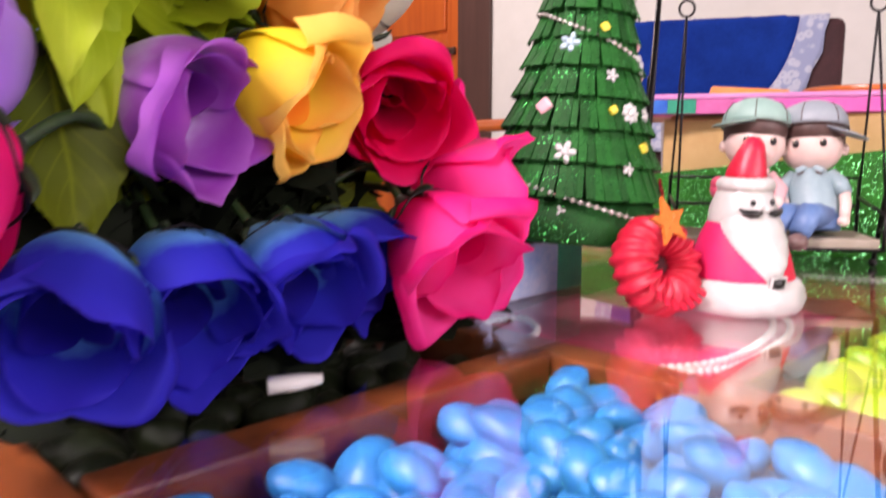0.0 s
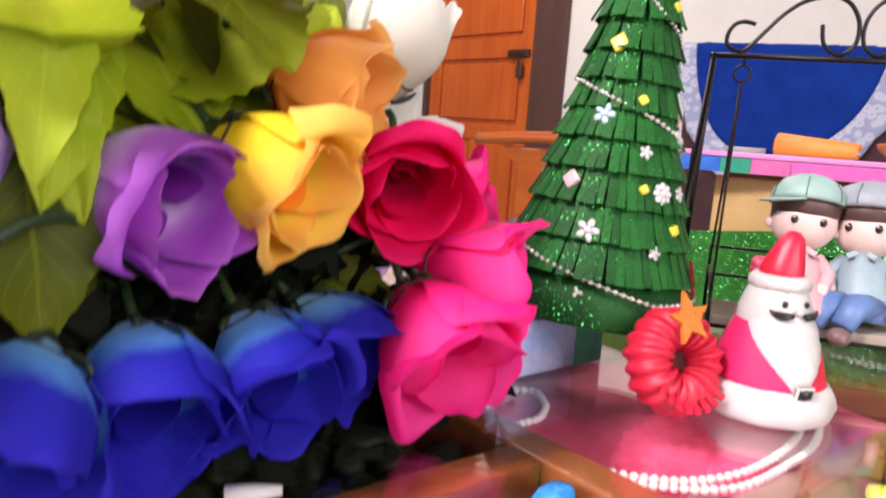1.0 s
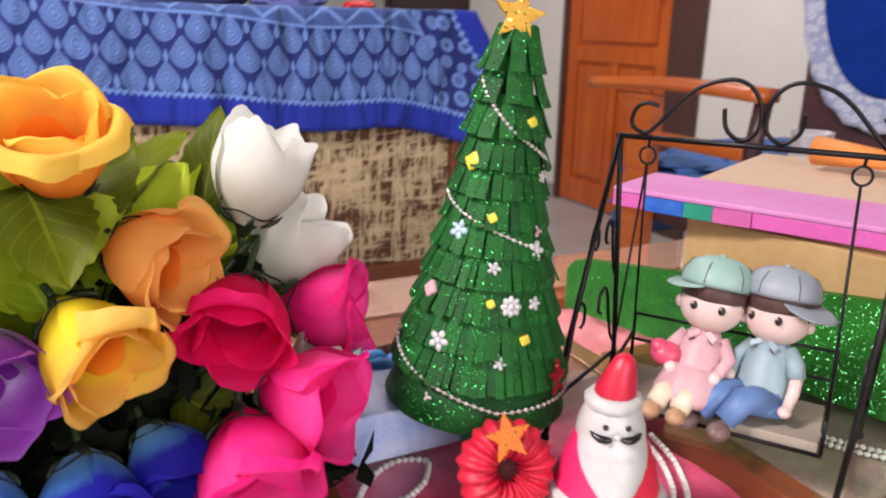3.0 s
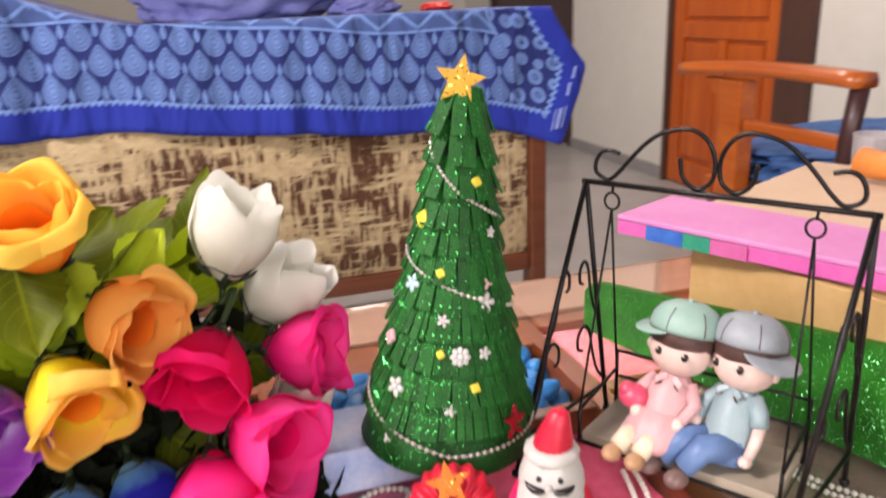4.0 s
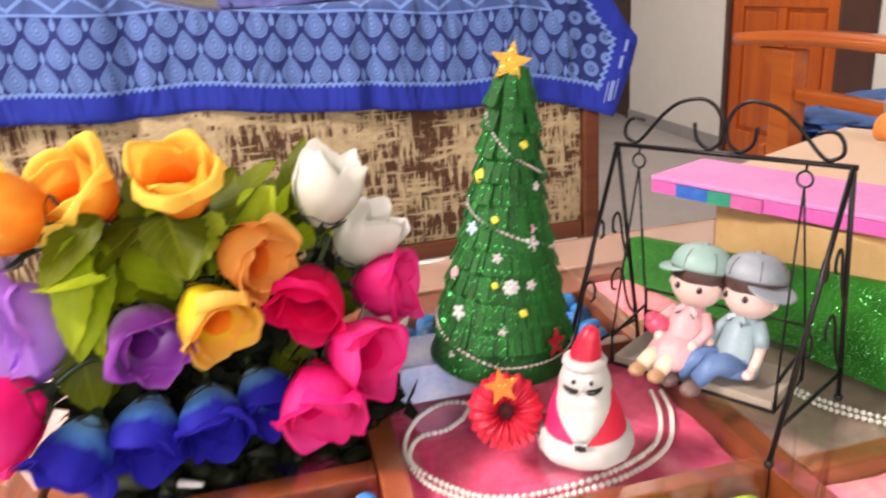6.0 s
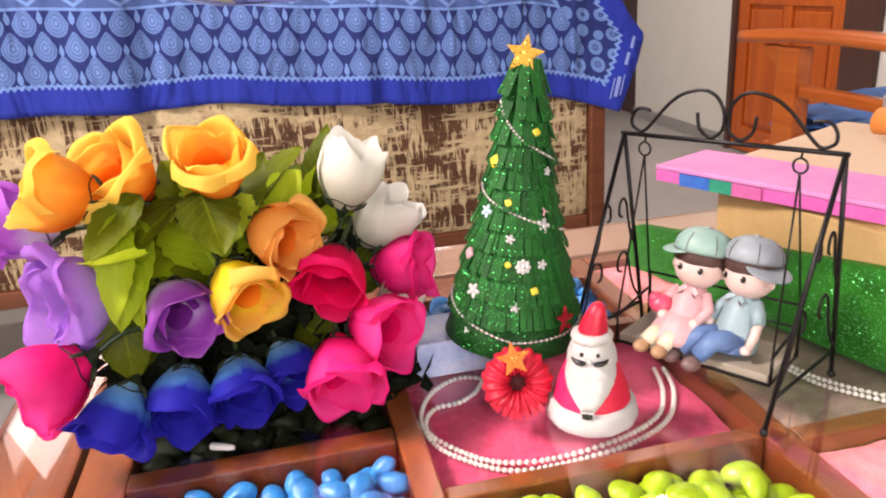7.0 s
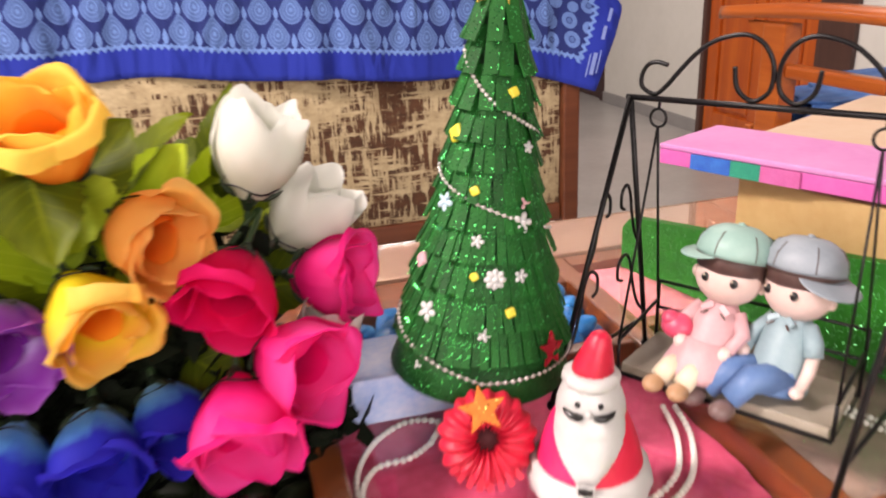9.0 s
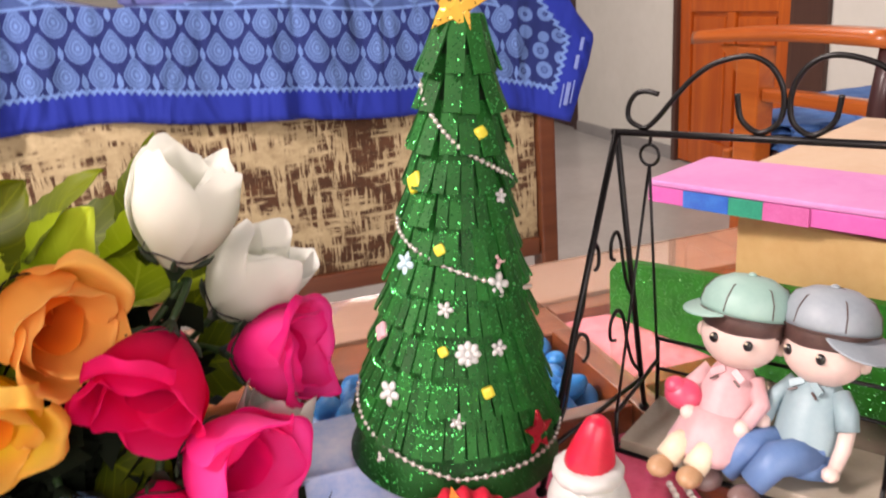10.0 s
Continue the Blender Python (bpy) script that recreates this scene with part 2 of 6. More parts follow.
# Compartment floor under the bouquet, its shade put into a near-black colour.
M_SHADEBED = noisy("shaded_floor", (0.0019, 0.0024, 0.0013), (0.004875, 0.00585, 0.002275), 60.0, 0.9, 0.6, distance=0.002)
M_PEB_BLUE = noisy("blue_pebble", (0.0025, 0.105, 0.31), (0.007, 0.180, 0.44), 30.0, 0.42, 0.1, coat=0.1)
M_PEB_LIME = noisy("lime_pebble", (0.199, 0.319, 0.00398), (0.299, 0.412, 0.00996), 30.0, 0.35, 0.1, coat=0.2)
# Dark green pebbles, deepened further for the shade under the bouquet.
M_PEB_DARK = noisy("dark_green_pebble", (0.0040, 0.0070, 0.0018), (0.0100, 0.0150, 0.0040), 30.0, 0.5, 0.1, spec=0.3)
M_PINKBOARD = noisy("pink_foam_board", (0.552, 0.173, 0.41), (0.615, 0.252, 0.489), 14.0, 0.6, 0.1)
M_PINKEDGE = noisy("magenta_board_edge", (0.564, 0.083, 0.332), (0.631, 0.133, 0.398), 30.0, 0.6, 0.1)
M_CARD = noisy("cardboard", (0.409, 0.254, 0.0917), (0.494, 0.332, 0.141), 16.0, 0.75, 0.15)
M_PEACH = noisy("peach_paper", (0.536, 0.367, 0.24), (0.579, 0.437, 0.31), 12.0, 0.75, 0.1)
M_TAPEBLUE = noisy("blue_tape", (0.006, 0.06, 0.36), (0.03, 0.16, 0.52), 60.0, 0.4, 0.1)
M_REDTAPE = noisy("red_pink_paint", (0.50, 0.09, 0.26), (0.60, 0.15, 0.38), 60.0, 0.5, 0.1)
M_TAPETEAL = noisy("teal_tape", (0.004, 0.20, 0.13), (0.02, 0.34, 0.20), 60.0, 0.4, 0.1)
M_DENIM = noisy("blue_bag", (0.0139, 0.0639, 0.232), (0.0465, 0.163, 0.418), 25.0, 0.7, 0.4, distance=0.003)
M_CUP = noisy("grey_cup", (0.282, 0.266, 0.282), (0.365, 0.349, 0.357), 20.0, 0.35, 0.05)
M_ORANGEPAPER = noisy("orange_paper", (0.664, 0.199, 0.0332), (0.705, 0.266, 0.0581), 20.0, 0.6, 0.2)


def leaf_cloth(name, dark, mid, light):
    """Printed leaf cloth: a pale midrib and slanting side veins over a mottled green."""
    m, nt, p = material(name)
    M = lambda op, x, y=None: math_node(nt, op, x, y)
    tc = nt.nodes.new("ShaderNodeTexCoord")
    sep = nt.nodes.new("ShaderNodeSeparateXYZ")
    nt.links.new(tc.outputs["UV"], sep.inputs[0])
    off = M("ABSOLUTE", M("SUBTRACT", sep.outputs[0], 0.5))
    rib = M("LESS_THAN", off, 0.022)
    run = M("FRACT", M("MULTIPLY", M("SUBTRACT", sep.outputs[1], M("MULTIPLY", off, 0.55)), 9.0))
    vein = M("MULTIPLY", M("LESS_THAN", M("ABSOLUTE", M("SUBTRACT", run, 0.5)), 0.06), 0.55)
    lines = M("MAXIMUM", rib, vein)
    n1 = node(nt, "ShaderNodeTexNoise", Scale=45.0, Detail=4.0)
    nt.links.new(coords(nt), n1.inputs["Vector"])
    info = nt.nodes.new("ShaderNodeObjectInfo")
    f = M("ADD", M("MULTIPLY", sep.outputs[1], 0.55), M("ADD", M("MULTIPLY", n1.outputs[0], 0.30), M("MULTIPLY", info.outputs["Random"], 0.22)))
    body = ramp(nt, f, [(0.25, dark), (0.58, mid), (0.95, light)])
    col = mixc(nt, M("MULTIPLY", lines, 0.45), body, light)
    nt.links.new(col, p.inputs["Base Color"])
    p.inputs["Roughness"].default_value, p.inputs["Specular IOR Level"].default_value = 0.55, 0.2
    bump(nt, p, M("SUBTRACT", n1.outputs[0], M("MULTIPLY", lines, 0.8)), 0.35, 0.0008)
    tr = nt.nodes.new("ShaderNodeBsdfTranslucent")
    nt.links.new(col, tr.inputs[0])
    mx = nt.nodes.new("ShaderNodeMixShader")
    mx.inputs[0].default_value = 0.40
    nt.links.new(p.outputs[0], mx.inputs[1]), nt.links.new(tr.outputs[0], mx.inputs[2])
    nt.links.new(mx.outputs[0], nt.nodes["Material Output"].inputs[0])
    return m


M_LEAF = leaf_cloth("leaf_cloth", (0.026, 0.042, 0.002), (0.080, 0.110, 0.003), (0.21, 0.26, 0.006))
M_LEAFLIME = leaf_cloth("lime_leaf_cloth", (0.13, 0.21, 0.004), (0.30, 0.43, 0.010), (0.48, 0.60, 0.04))
M_STEM = noisy("stem_plastic", (0.0104, 0.0311, 0.0083), (0.02075, 0.0498, 0.01245), 60.0, 0.5, 0.1)
M_CALYX = noisy("calyx", (0.00624, 0.01752, 0.0078), (0.01992, 0.03984, 0.01494), 60.0, 0.6, 0.1)
M_BLUECLOTH = noisy("royal_blue_velvet", (0.00125, 0.0183, 0.158), (0.00249, 0.0332, 0.241), 18.0, 0.9, 0.3, spec=0.15)
M_HEAP = noisy("lavender_cloth", (0.0863, 0.0996, 0.305), (0.146, 0.166, 0.398), 12.0, 0.85, 0.5, distance=0.004)
M_LACE, nt, p = material("grey_lace")
vo = node(nt, "ShaderNodeTexVoronoi", Scale=48.0, Randomness=0.6)
nt.links.new(coords(nt), vo.inputs["Vector"])
n1 = node(nt, "ShaderNodeTexNoise", Scale=160.0, Detail=3.0)
nt.links.new(coords(nt), n1.inputs["Vector"])
f = math_node(nt, "ADD", vo.outputs["Distance"], math_node(nt, "MULTIPLY", n1.outputs[0], 0.25))
nt.links.new(ramp(nt, f, [(0.16, (0.255, 0.289, 0.425)), (0.30, (0.408, 0.442, 0.527)), (0.52, (0.459, 0.484, 0.561)), (0.68, (0.272, 0.315, 0.459))]), p.inputs["Base Color"])
p.inputs["Roughness"].default_value = 0.85
bump(nt, p, f, 0.5, 0.003)
M_REDBIT = noisy("red_cloth", (0.498, 0.00996, 0.00996), (0.598, 0.0249, 0.0249), 30.0, 0.5, 0.2)
M_LAMP, nt, p = material("added_tube_glow")
p.inputs["Emission Color"].default_value, p.inputs["Emission Strength"].default_value = (1, 0.97, 0.92, 1), 6.0
M_PANE, nt, p = material("window_glow")
p.inputs["Emission Color"].default_value, p.inputs["Emission Strength"].default_value = (0.93, 0.97, 1, 1), 2.0
M_GLASS, nt, p = material("table_glass")
p.inputs["Base Color"].default_value = (0.95, 0.98, 0.96, 1)
p.inputs["Transmission Weight"].default_value, p.inputs["Roughness"].default_value, p.inputs["IOR"].default_value = 1.0, 0.015, 1.5

PETALS = {
    "yellow": petal_cloth("petal_yellow", [(0.0, (0.92, 0.24, 0.01)), (0.30, (0.95, 0.38, 0.04)), (0.58, (0.95, 0.54, 0.08)), (1.0, (0.95, 0.70, 0.12))]),
    "lemon": petal_cloth("petal_lemon", [(0.0, (0.95, 0.82, 0.02)), (0.45, (0.95, 0.76, 0.04)), (0.8, (0.95, 0.54, 0.09)), (1.0, (0.96, 0.64, 0.14))]),
    "orange": petal_cloth("petal_orange", [(0.0, (0.95, 0.34, 0.03)), (0.5, (0.96, 0.47, 0.10)), (1.0, (0.97, 0.56, 0.16))]),
    "white": petal_cloth("petal_white", [(0.0, (0.70, 0.72, 0.56)), (0.5, (0.78, 0.79, 0.70)), (1.0, (0.81, 0.82, 0.76))]),
    "violet": petal_cloth("petal_violet", [(0.0, (0.80, 0.74, 0.90)), (0.30, (0.70, 0.54, 0.84)), (0.52, (0.50, 0.16, 0.64)), (0.75, (0.42, 0.07, 0.56)), (1.0, (0.52, 0.16, 0.66))]),
    "lilac": petal_cloth("petal_lilac", [(0.0, (0.62, 0.48, 0.76)), (0.5, (0.50, 0.27, 0.74)), (1.0, (0.42, 0.16, 0.66))]),
    "crimson": petal_cloth("petal_crimson", [(0.0, (0.88, 0.012, 0.14)), (0.6, (0.84, 0.008, 0.09)), (1.0, (0.88, 0.015, 0.16))]),
    "pink": petal_cloth("petal_pink", [(0.0, (0.84, 0.012, 0.17)), (0.35, (0.90, 0.025, 0.25)), (0.75, (0.93, 0.07, 0.34)), (1.0, (0.90, 0.018, 0.23))]),
    "blue": petal_cloth("petal_blue", [(0.0, (0.30, 0.70, 0.92)), (0.26, (0.11, 0.40, 0.85)), (0.50, (0.022, 0.028, 0.46)), (1.0, (0.028, 0.020, 0.43))]),
}
ORANGE_HEART = petal_cloth("heart_orange", [(0.0, (0.88, 0.12, 0.008)), (0.6, (0.94, 0.23, 0.015)), (1.0, (0.95, 0.36, 0.03))])
HEARTS = {   # the inner petals are dyed deeper
    "yellow": ORANGE_HEART, "lemon": ORANGE_HEART,
    "orange": petal_cloth("heart_deep_orange", [(0.0, (0.80, 0.10, 0.008)), (1.0, (0.94, 0.32, 0.04))]),
    # these deeper hearts also put the dark of the hollow mouth into the colour
    "violet": petal_cloth("heart_violet", [(0.0, (0.16, 0.012, 0.22)), (1.0, (0.32, 0.05, 0.44))]),
    "crimson": petal_cloth("heart_crimson", [(0.0, (0.42, 0.004, 0.04)), (1.0, (0.66, 0.006, 0.08))]),
    "pink": petal_cloth("heart_pink", [(0.0, (0.55, 0.006, 0.08)), (1.0, (0.78, 0.012, 0.17))]),
    "blue": petal_cloth("heart_blue", [(0.0, (0.010, 0.008, 0.20)), (1.0, (0.018, 0.014, 0.33))]),
}


def woven_material():
    """Coarse weave: cream threads up and across over dark brown, thinning out in patches."""
    m, nt, p = material("woven_upholstery")
    M = lambda op, x, y=None, z=None: math_node(nt, op, x, y, z)

    def streak(scale, detail=4.0, distort=0.25):
        n = node(nt, "ShaderNodeTexNoise", Scale=1.0, Detail=detail, Roughness=0.65, Distortion=distort)
        nt.links.new(coords(nt, scale), n.inputs["Vector"])
        return n.outputs[0]

    def thresh(v, lo, hi):
        n = nt.nodes.new("ShaderNodeMapRange")
        n.interpolation_type = "SMOOTHSTEP"
        for k, x in ((1, lo), (2, hi), (3, 0.0), (4, 1.0)):
            n.inputs[k].default_value = x
        nt.links.new(v, n.inputs[0])
        return n.outputs[0]

    patch = streak((5.0, 1, 11.0), 4.0)
    warp = thresh(M("ADD", streak((120, 1, 15)), M("MULTIPLY", patch, 0.50)), 0.715, 0.785)
    weft = thresh(M("ADD", streak((13, 1, 115)), M("MULTIPLY", patch, 0.60)), 0.80, 0.87)
    fill = thresh(M("ADD", patch, M("MULTIPLY", streak((60, 1, 60), 3.0), 0.30)), 0.71, 0.79)
    f = M("MAXIMUM", M("MAXIMUM", warp, weft), M("MULTIPLY", fill, 0.85))
    dark = mixc(nt, streak((30, 1, 45), 3.0), (0.014, 0.005, 0.0025), (0.16, 0.064, 0.024))
    light = mixc(nt, streak((40, 1, 70), 3.0), (0.28, 0.19, 0.09), (0.68, 0.55, 0.33))
    nt.links.new(mixc(nt, f, dark, light), p.inputs["Base Color"])
    p.inputs["Roughness"].default_value = 0.85
    bump(nt, p, f, 0.5, 0.003)
    return m


M_WOVEN = woven_material()


def printed_cloth():
    """Blue printed cotton. UV in metres: x along the cloth, y up from the hem; the second map's x runs in from the right edge."""
    m, nt, p = material("printed_cotton")
    uvn = nt.nodes.new("ShaderNodeUVMap")
    uvn.uv_map = "print"
    s = nt.nodes.new("ShaderNodeSeparateXYZ")
    nt.links.new(uvn.outputs[0], s.inputs[0])
    X, Y = s.outputs[0], s.outputs[1]
    ed = nt.nodes.new("ShaderNodeUVMap")
    ed.uv_map = "edge"
    s2 = nt.nodes.new("ShaderNodeSeparateXYZ")
    nt.links.new(ed.outputs[0], s2.inputs[0])
    E = s2.outputs[0]
    M = lambda op, a, b=None, c=None: math_node(nt, op, a, b, c)
    band = lambda v, lo, hi: M("MULTIPLY", M("GREATER_THAN", v, lo), M("LESS_THAN", v, hi))

    def drop_row(yc, shift, px=0.063, hw=0.0235, hh=0.0335):
        """One row of pointed drops; returns the distance measure, 1 at the rim."""
        lx = M("MULTIPLY", M("SUBTRACT", M("FRACT", M("DIVIDE", M("ADD", X, shift), px)), 0.5), px)
        qy = M("DIVIDE", M("SUBTRACT", Y, yc), hh)
        up = M("MAXIMUM", qy, 0.0)
        qx = M("DIVIDE", lx, M("MULTIPLY", M("SUBTRACT", 1.0, M("MULTIPLY", up, 0.62)), hw))
        low = M("MULTIPLY", M("MAXIMUM", M("MULTIPLY", qy, -1.0), 0.0), 1.18)
        yy = M("MAXIMUM", low, up)
        return M("SQRT", M("ADD", M("MULTIPLY", qx, qx), M("MULTIPLY", yy, yy)))

    d = M("MINIMUM", M("MINIMUM", drop_row(0.092, 0.0), drop_row(0.142, 0.0315)), drop_row(0.192, 0.0))
    body = M("MULTIPLY", M("LESS_THAN", d, 1.0), 0.50)
    rim = M("MAXIMUM", M("MULTIPLY", band(d, 0.88, 1.0), 0.72), M("MULTIPLY", band(d, 0.62, 0.70), 0.80))
    core = M("MAXIMUM", M("MULTIPLY", band(d, 0.32, 0.44), 0.90), M("MULTIPLY", M("LESS_THAN", d, 0.16), 0.95))
    # small sprigs between the drops of the lowest and the highest row
    sprig = M("MINIMUM", drop_row(0.080, 0.0315, hw=0.0060, hh=0.016), M("MINIMUM", drop_row(0.203, 0.0315, hw=0.0060, hh=0.015), drop_row(0.136, 0.0, hw=0.0050, hh=0.013)))
    sprig = M("MULTIPLY", M("LESS_THAN", sprig, 1.0), 0.9)
    field = M("MULTIPLY", M("MAXIMUM", M("MAXIMUM", M("MAXIMUM", body, rim), core), sprig), band(Y, 0.066, 0.218))
    # thin line with small teeth above the hem
    tooth = M("MULTIPLY", M("ABSOLUTE", M("SUBTRACT", M("FRACT", M("DIVIDE", X, 0.0135)), 0.5)), 0.016)
    zig = M("MAXIMUM", band(Y, 0.0605, 0.0650), band(M("SUBTRACT", Y, tooth), 0.0535, 0.061))
    # framed lozenge border higher up
    fr = M("ABSOLUTE", M("SUBTRACT", M("FRACT", M("DIVIDE", X, 0.09)), 0.5))
    loz = M("LESS_THAN", M("ABSOLUTE", M("SUBTRACT", M("ABSOLUTE", M("SUBTRACT", Y, 0.262)), M("MULTIPLY", fr, 0.066))), 0.0045)
    dot = M("LESS_THAN", M("ADD", M("MULTIPLY", fr, 0.09), M("ABSOLUTE", M("SUBTRACT", Y, 0.262))), 0.014)
    lines = M("MAXIMUM", M("MAXIMUM", band(Y, 0.218, 0.224), band(Y, 0.300, 0.306)), M("MULTIPLY", band(E, 0.150, 0.156), band(Y, 0.218, 0.306)))
    border = M("MAXIMUM", M("MAXIMUM", M("MULTIPLY", M("MAXIMUM", loz, M("MULTIPLY", dot, 0.7)), band(Y, 0.224, 0.30)), lines), M("MULTIPLY", band(Y, 0.224, 0.300), 0.32))
    inner = M("GREATER_THAN", E, 0.15)
    mid = M("MULTIPLY", M("GREATER_THAN", E, 0.062), M("GREATER_THAN", Y, 0.064))
    # rings between the frame and the side hem
    vo = node(nt, "ShaderNodeTexVoronoi", Scale=24.0, Randomness=0.35)
    cb = nt.nodes.new("ShaderNodeCombineXYZ")
    nt.links.new(X, cb.inputs[0]), nt.links.new(Y, cb.inputs[1])
    nt.links.new(cb.outputs[0], vo.inputs["Vector"])
    rg = M("MAXIMUM", M("MULTIPLY", band(vo.outputs["Distance"], 0.18, 0.42), 0.75), M("MULTIPLY", M("LESS_THAN", vo.outputs["Distance"], 0.14), 0.5))
    tooth2 = M("MULTIPLY", M("ABSOLUTE", M("SUBTRACT", M("FRACT", M("DIVIDE", Y, 0.016)), 0.5)), 0.018)
    zig2 = M("MULTIPLY", band(M("ADD", E, tooth2), 0.056, 0.065), M("GREATER_THAN", Y, 0.05))
    pat = M("MAXIMUM", M("MULTIPLY", mid, M("ADD", M("MULTIPLY", inner, M("MAXIMUM", field, border)), M("MULTIPLY", M("SUBTRACT", 1.0, inner), rg))), M("MAXIMUM", M("MULTIPLY", zig, M("GREATER_THAN", E, 0.05)), zig2))
    n1 = node(nt, "ShaderNodeTexNoise", Scale=260.0, Detail=4.0)
    nt.links.new(cb.outputs[0], n1.inputs["Vector"])
    pat = M("MULTIPLY", pat, M("ADD", 0.55, M("MULTIPLY", n1.outputs[0], 0.75)))
    hem = M("MAXIMUM", M("LESS_THAN", Y, 0.058), M("LESS_THAN", E, 0.055))
    ground = mixc(nt, hem, (0.0050, 0.018, 0.135), (0.004, 0.022, 0.30))
    nt.links.new(mixc(nt, pat, ground, (0.145, 0.275, 0.61)), p.inputs["Base Color"])
    p.inputs["Roughness"].default_value = 0.85
    p.inputs["Sheen Weight"].default_value = 0.1
    # soft creases that run down the cloth
    cr = node(nt, "ShaderNodeTexNoise", Scale=1.0, Detail=2.0, Distortion=0.6)
    sp = nt.nodes.new("ShaderNodeCombineXYZ")
    nt.links.new(M("MULTIPLY", X, 13.0), sp.inputs[0]), nt.links.new(M("MULTIPLY", Y, 4.5), sp.inputs[1])
    nt.links.new(sp.outputs[0], cr.inputs["Vector"])
    bump(nt, p, M("ADD", cr.outputs[0], M("MULTIPLY", n1.outputs[0], 0.02)), 0.8, 0.050)
    return m


M_PRINT = printed_cloth()


# ---------------------------------------------------------------- mesh helpers
def since(bm, n0, mat, smooth=True):
    bm.faces.ensure_lookup_table()
    for f in bm.faces[n0:]:
        f.material_index, f.smooth = mat, smooth


def ball(bm, c, r, mat=0, rot=None, seg=20, rings=12):
    r = r if isinstance(r, tuple) else (r, r, r)
    m = Matrix.Translation(c) @ (rot or Matrix.Identity(4)) @ Matrix.Diagonal((*r, 1))
    n0 = len(bm.faces)
    bmesh.ops.create_uvsphere(bm, u_segments=seg, v_segments=rings, radius=1, matrix=m)
    since(bm, n0, mat)


def box(bm, size, m=None, mat=0, bevel=0.0, seg=2):
    n0 = len(bm.faces)
    got = bmesh.ops.create_cube(bm, size=1, matrix=(m or Matrix.Identity(4)) @ Matrix.Diagonal((*size, 1)))
    if bevel:
        edges = {e for v in got["verts"] for e in v.link_edges}
        bmesh.ops.bevel(bm, geom=list(edges), offset=bevel, segments=seg, profile=0.6, affect="EDGES", clamp_overlap=True)
    since(bm, n0, mat, False)


def span(bm, x0, x1, y0, y1, z0, z1, mat=0, bevel=0.0):
    box(bm, (x1 - x0, y1 - y0, z1 - z0), Matrix.Translation(((x0 + x1) / 2, (y0 + y1) / 2, (z0 + z1) / 2)), mat, bevel)


def lathe(bm, prof, seg=32, mat=0, m=None, wobble=None):
    m = m or Matrix.Identity(4)
    n0, rows = len(bm.faces), []
    for k, (r, z) in enumerate(prof):
        row = []
        for i in range(seg):
            a = 2 * math.pi * i / seg
            q = r * (wobble(a, k) if wobble else 1.0)
            row.append(bm.verts.new(m @ Vector((q * math.cos(a), q * math.sin(a), z))))
        rows.append(row)
    for a, b in zip(rows, rows[1:]):
        for i in range(seg):
            bm.faces.new((a[i], a[(i + 1) % seg], b[(i + 1) % seg], b[i]))
    bm.faces.new(list(reversed(rows[0])))
    bm.faces.new(rows[-1])
    since(bm, n0, mat)


def tube(bm, pts, r, seg=8, mat=0, closed=False):
    """A round bar along points; r is one radius or one for each point."""
    pts = [Vector(p) for p in pts]
    rs = r if isinstance(r, (list, tuple)) else [r] * len(pts)
    n0, rows, side = len(bm.faces), [], None
    for i, p in enumerate(pts):
        d = (pts[min(i + 1, len(pts) - 1)] - pts[max(i - 1, 0)]).normalized()
        if closed:
            d = (pts[(i + 1) % len(pts)] - pts[i - 1]).normalized()
        if side is None:
            side = d.orthogonal().normalized()
        side = (side - d * side.dot(d)).normalized()
        up = d.cross(side)
        rows.append([bm.verts.new(p + rs[i] * (math.cos(2 * math.pi * k / seg) * side + math.sin(2 * math.pi * k / seg) * up)) for k in range(seg)])
    pairs = list(zip(rows, rows[1:])) + ([(rows[-1], rows[0])] if closed else [])
    for a, b in pairs:
        for k in range(seg):
            bm.faces.new((a[k], a[(k + 1) % seg], b[(k + 1) % seg], b[k]))
    if not closed:
        bm.faces.new(list(reversed(rows[0]))), bm.faces.new(rows[-1])
    since(bm, n0, mat)


def star(bm, outer, inner, thick, m=None, mat=0, points=5):
    """A flat star in the local xz plane, its face towards -y."""
    m = m or Matrix.Identity(4)
    ring = []
    for i in range(points * 2):
        a = math.pi / 2 + math.pi * i / points
        r = outer if i % 2 == 0 else inner
        ring.append((r * math.cos(a), r * math.sin(a)))
    n0 = len(bm.faces)
    front = [bm.verts.new(m @ Vector((x, -thick / 2, z))) for x, z in ring]
    back = [bm.verts.new(m @ Vector((x, thick / 2, z))) for x, z in ring]
    cf, cb = bm.verts.new(m @ Vector((0, -thick * 0.75, 0))), bm.verts.new(m @ Vector((0, thick * 0.6, 0)))
    k = len(ring)
    for i in range(k):
        j = (i + 1) % k
        bm.faces.new((cf, front[i], front[j])), bm.faces.new((cb, back[j], back[i]))
        bm.faces.new((front[i], back[i], back[j], front[j]))
    since(bm, n0, mat, False)


def mesh_of(name, bm, mats):
    me = bpy.data.meshes.new(name)
    bmesh.ops.recalc_face_normals(bm, faces=bm.faces)
    bm.to_mesh(me)
    bm.free()
    for mt in mats if isinstance(mats, (list, tuple)) else [mats]:
        me.materials.append(mt)
    return me


def part(name, bm, mats, parent, label="", m=None):
    ob = new(name, mesh_of(name, bm, mats))
    ob.parent = parent
    if m is not None:
        ob.matrix_basis = m
    if label:
        tagged(ob, label)
    return ob


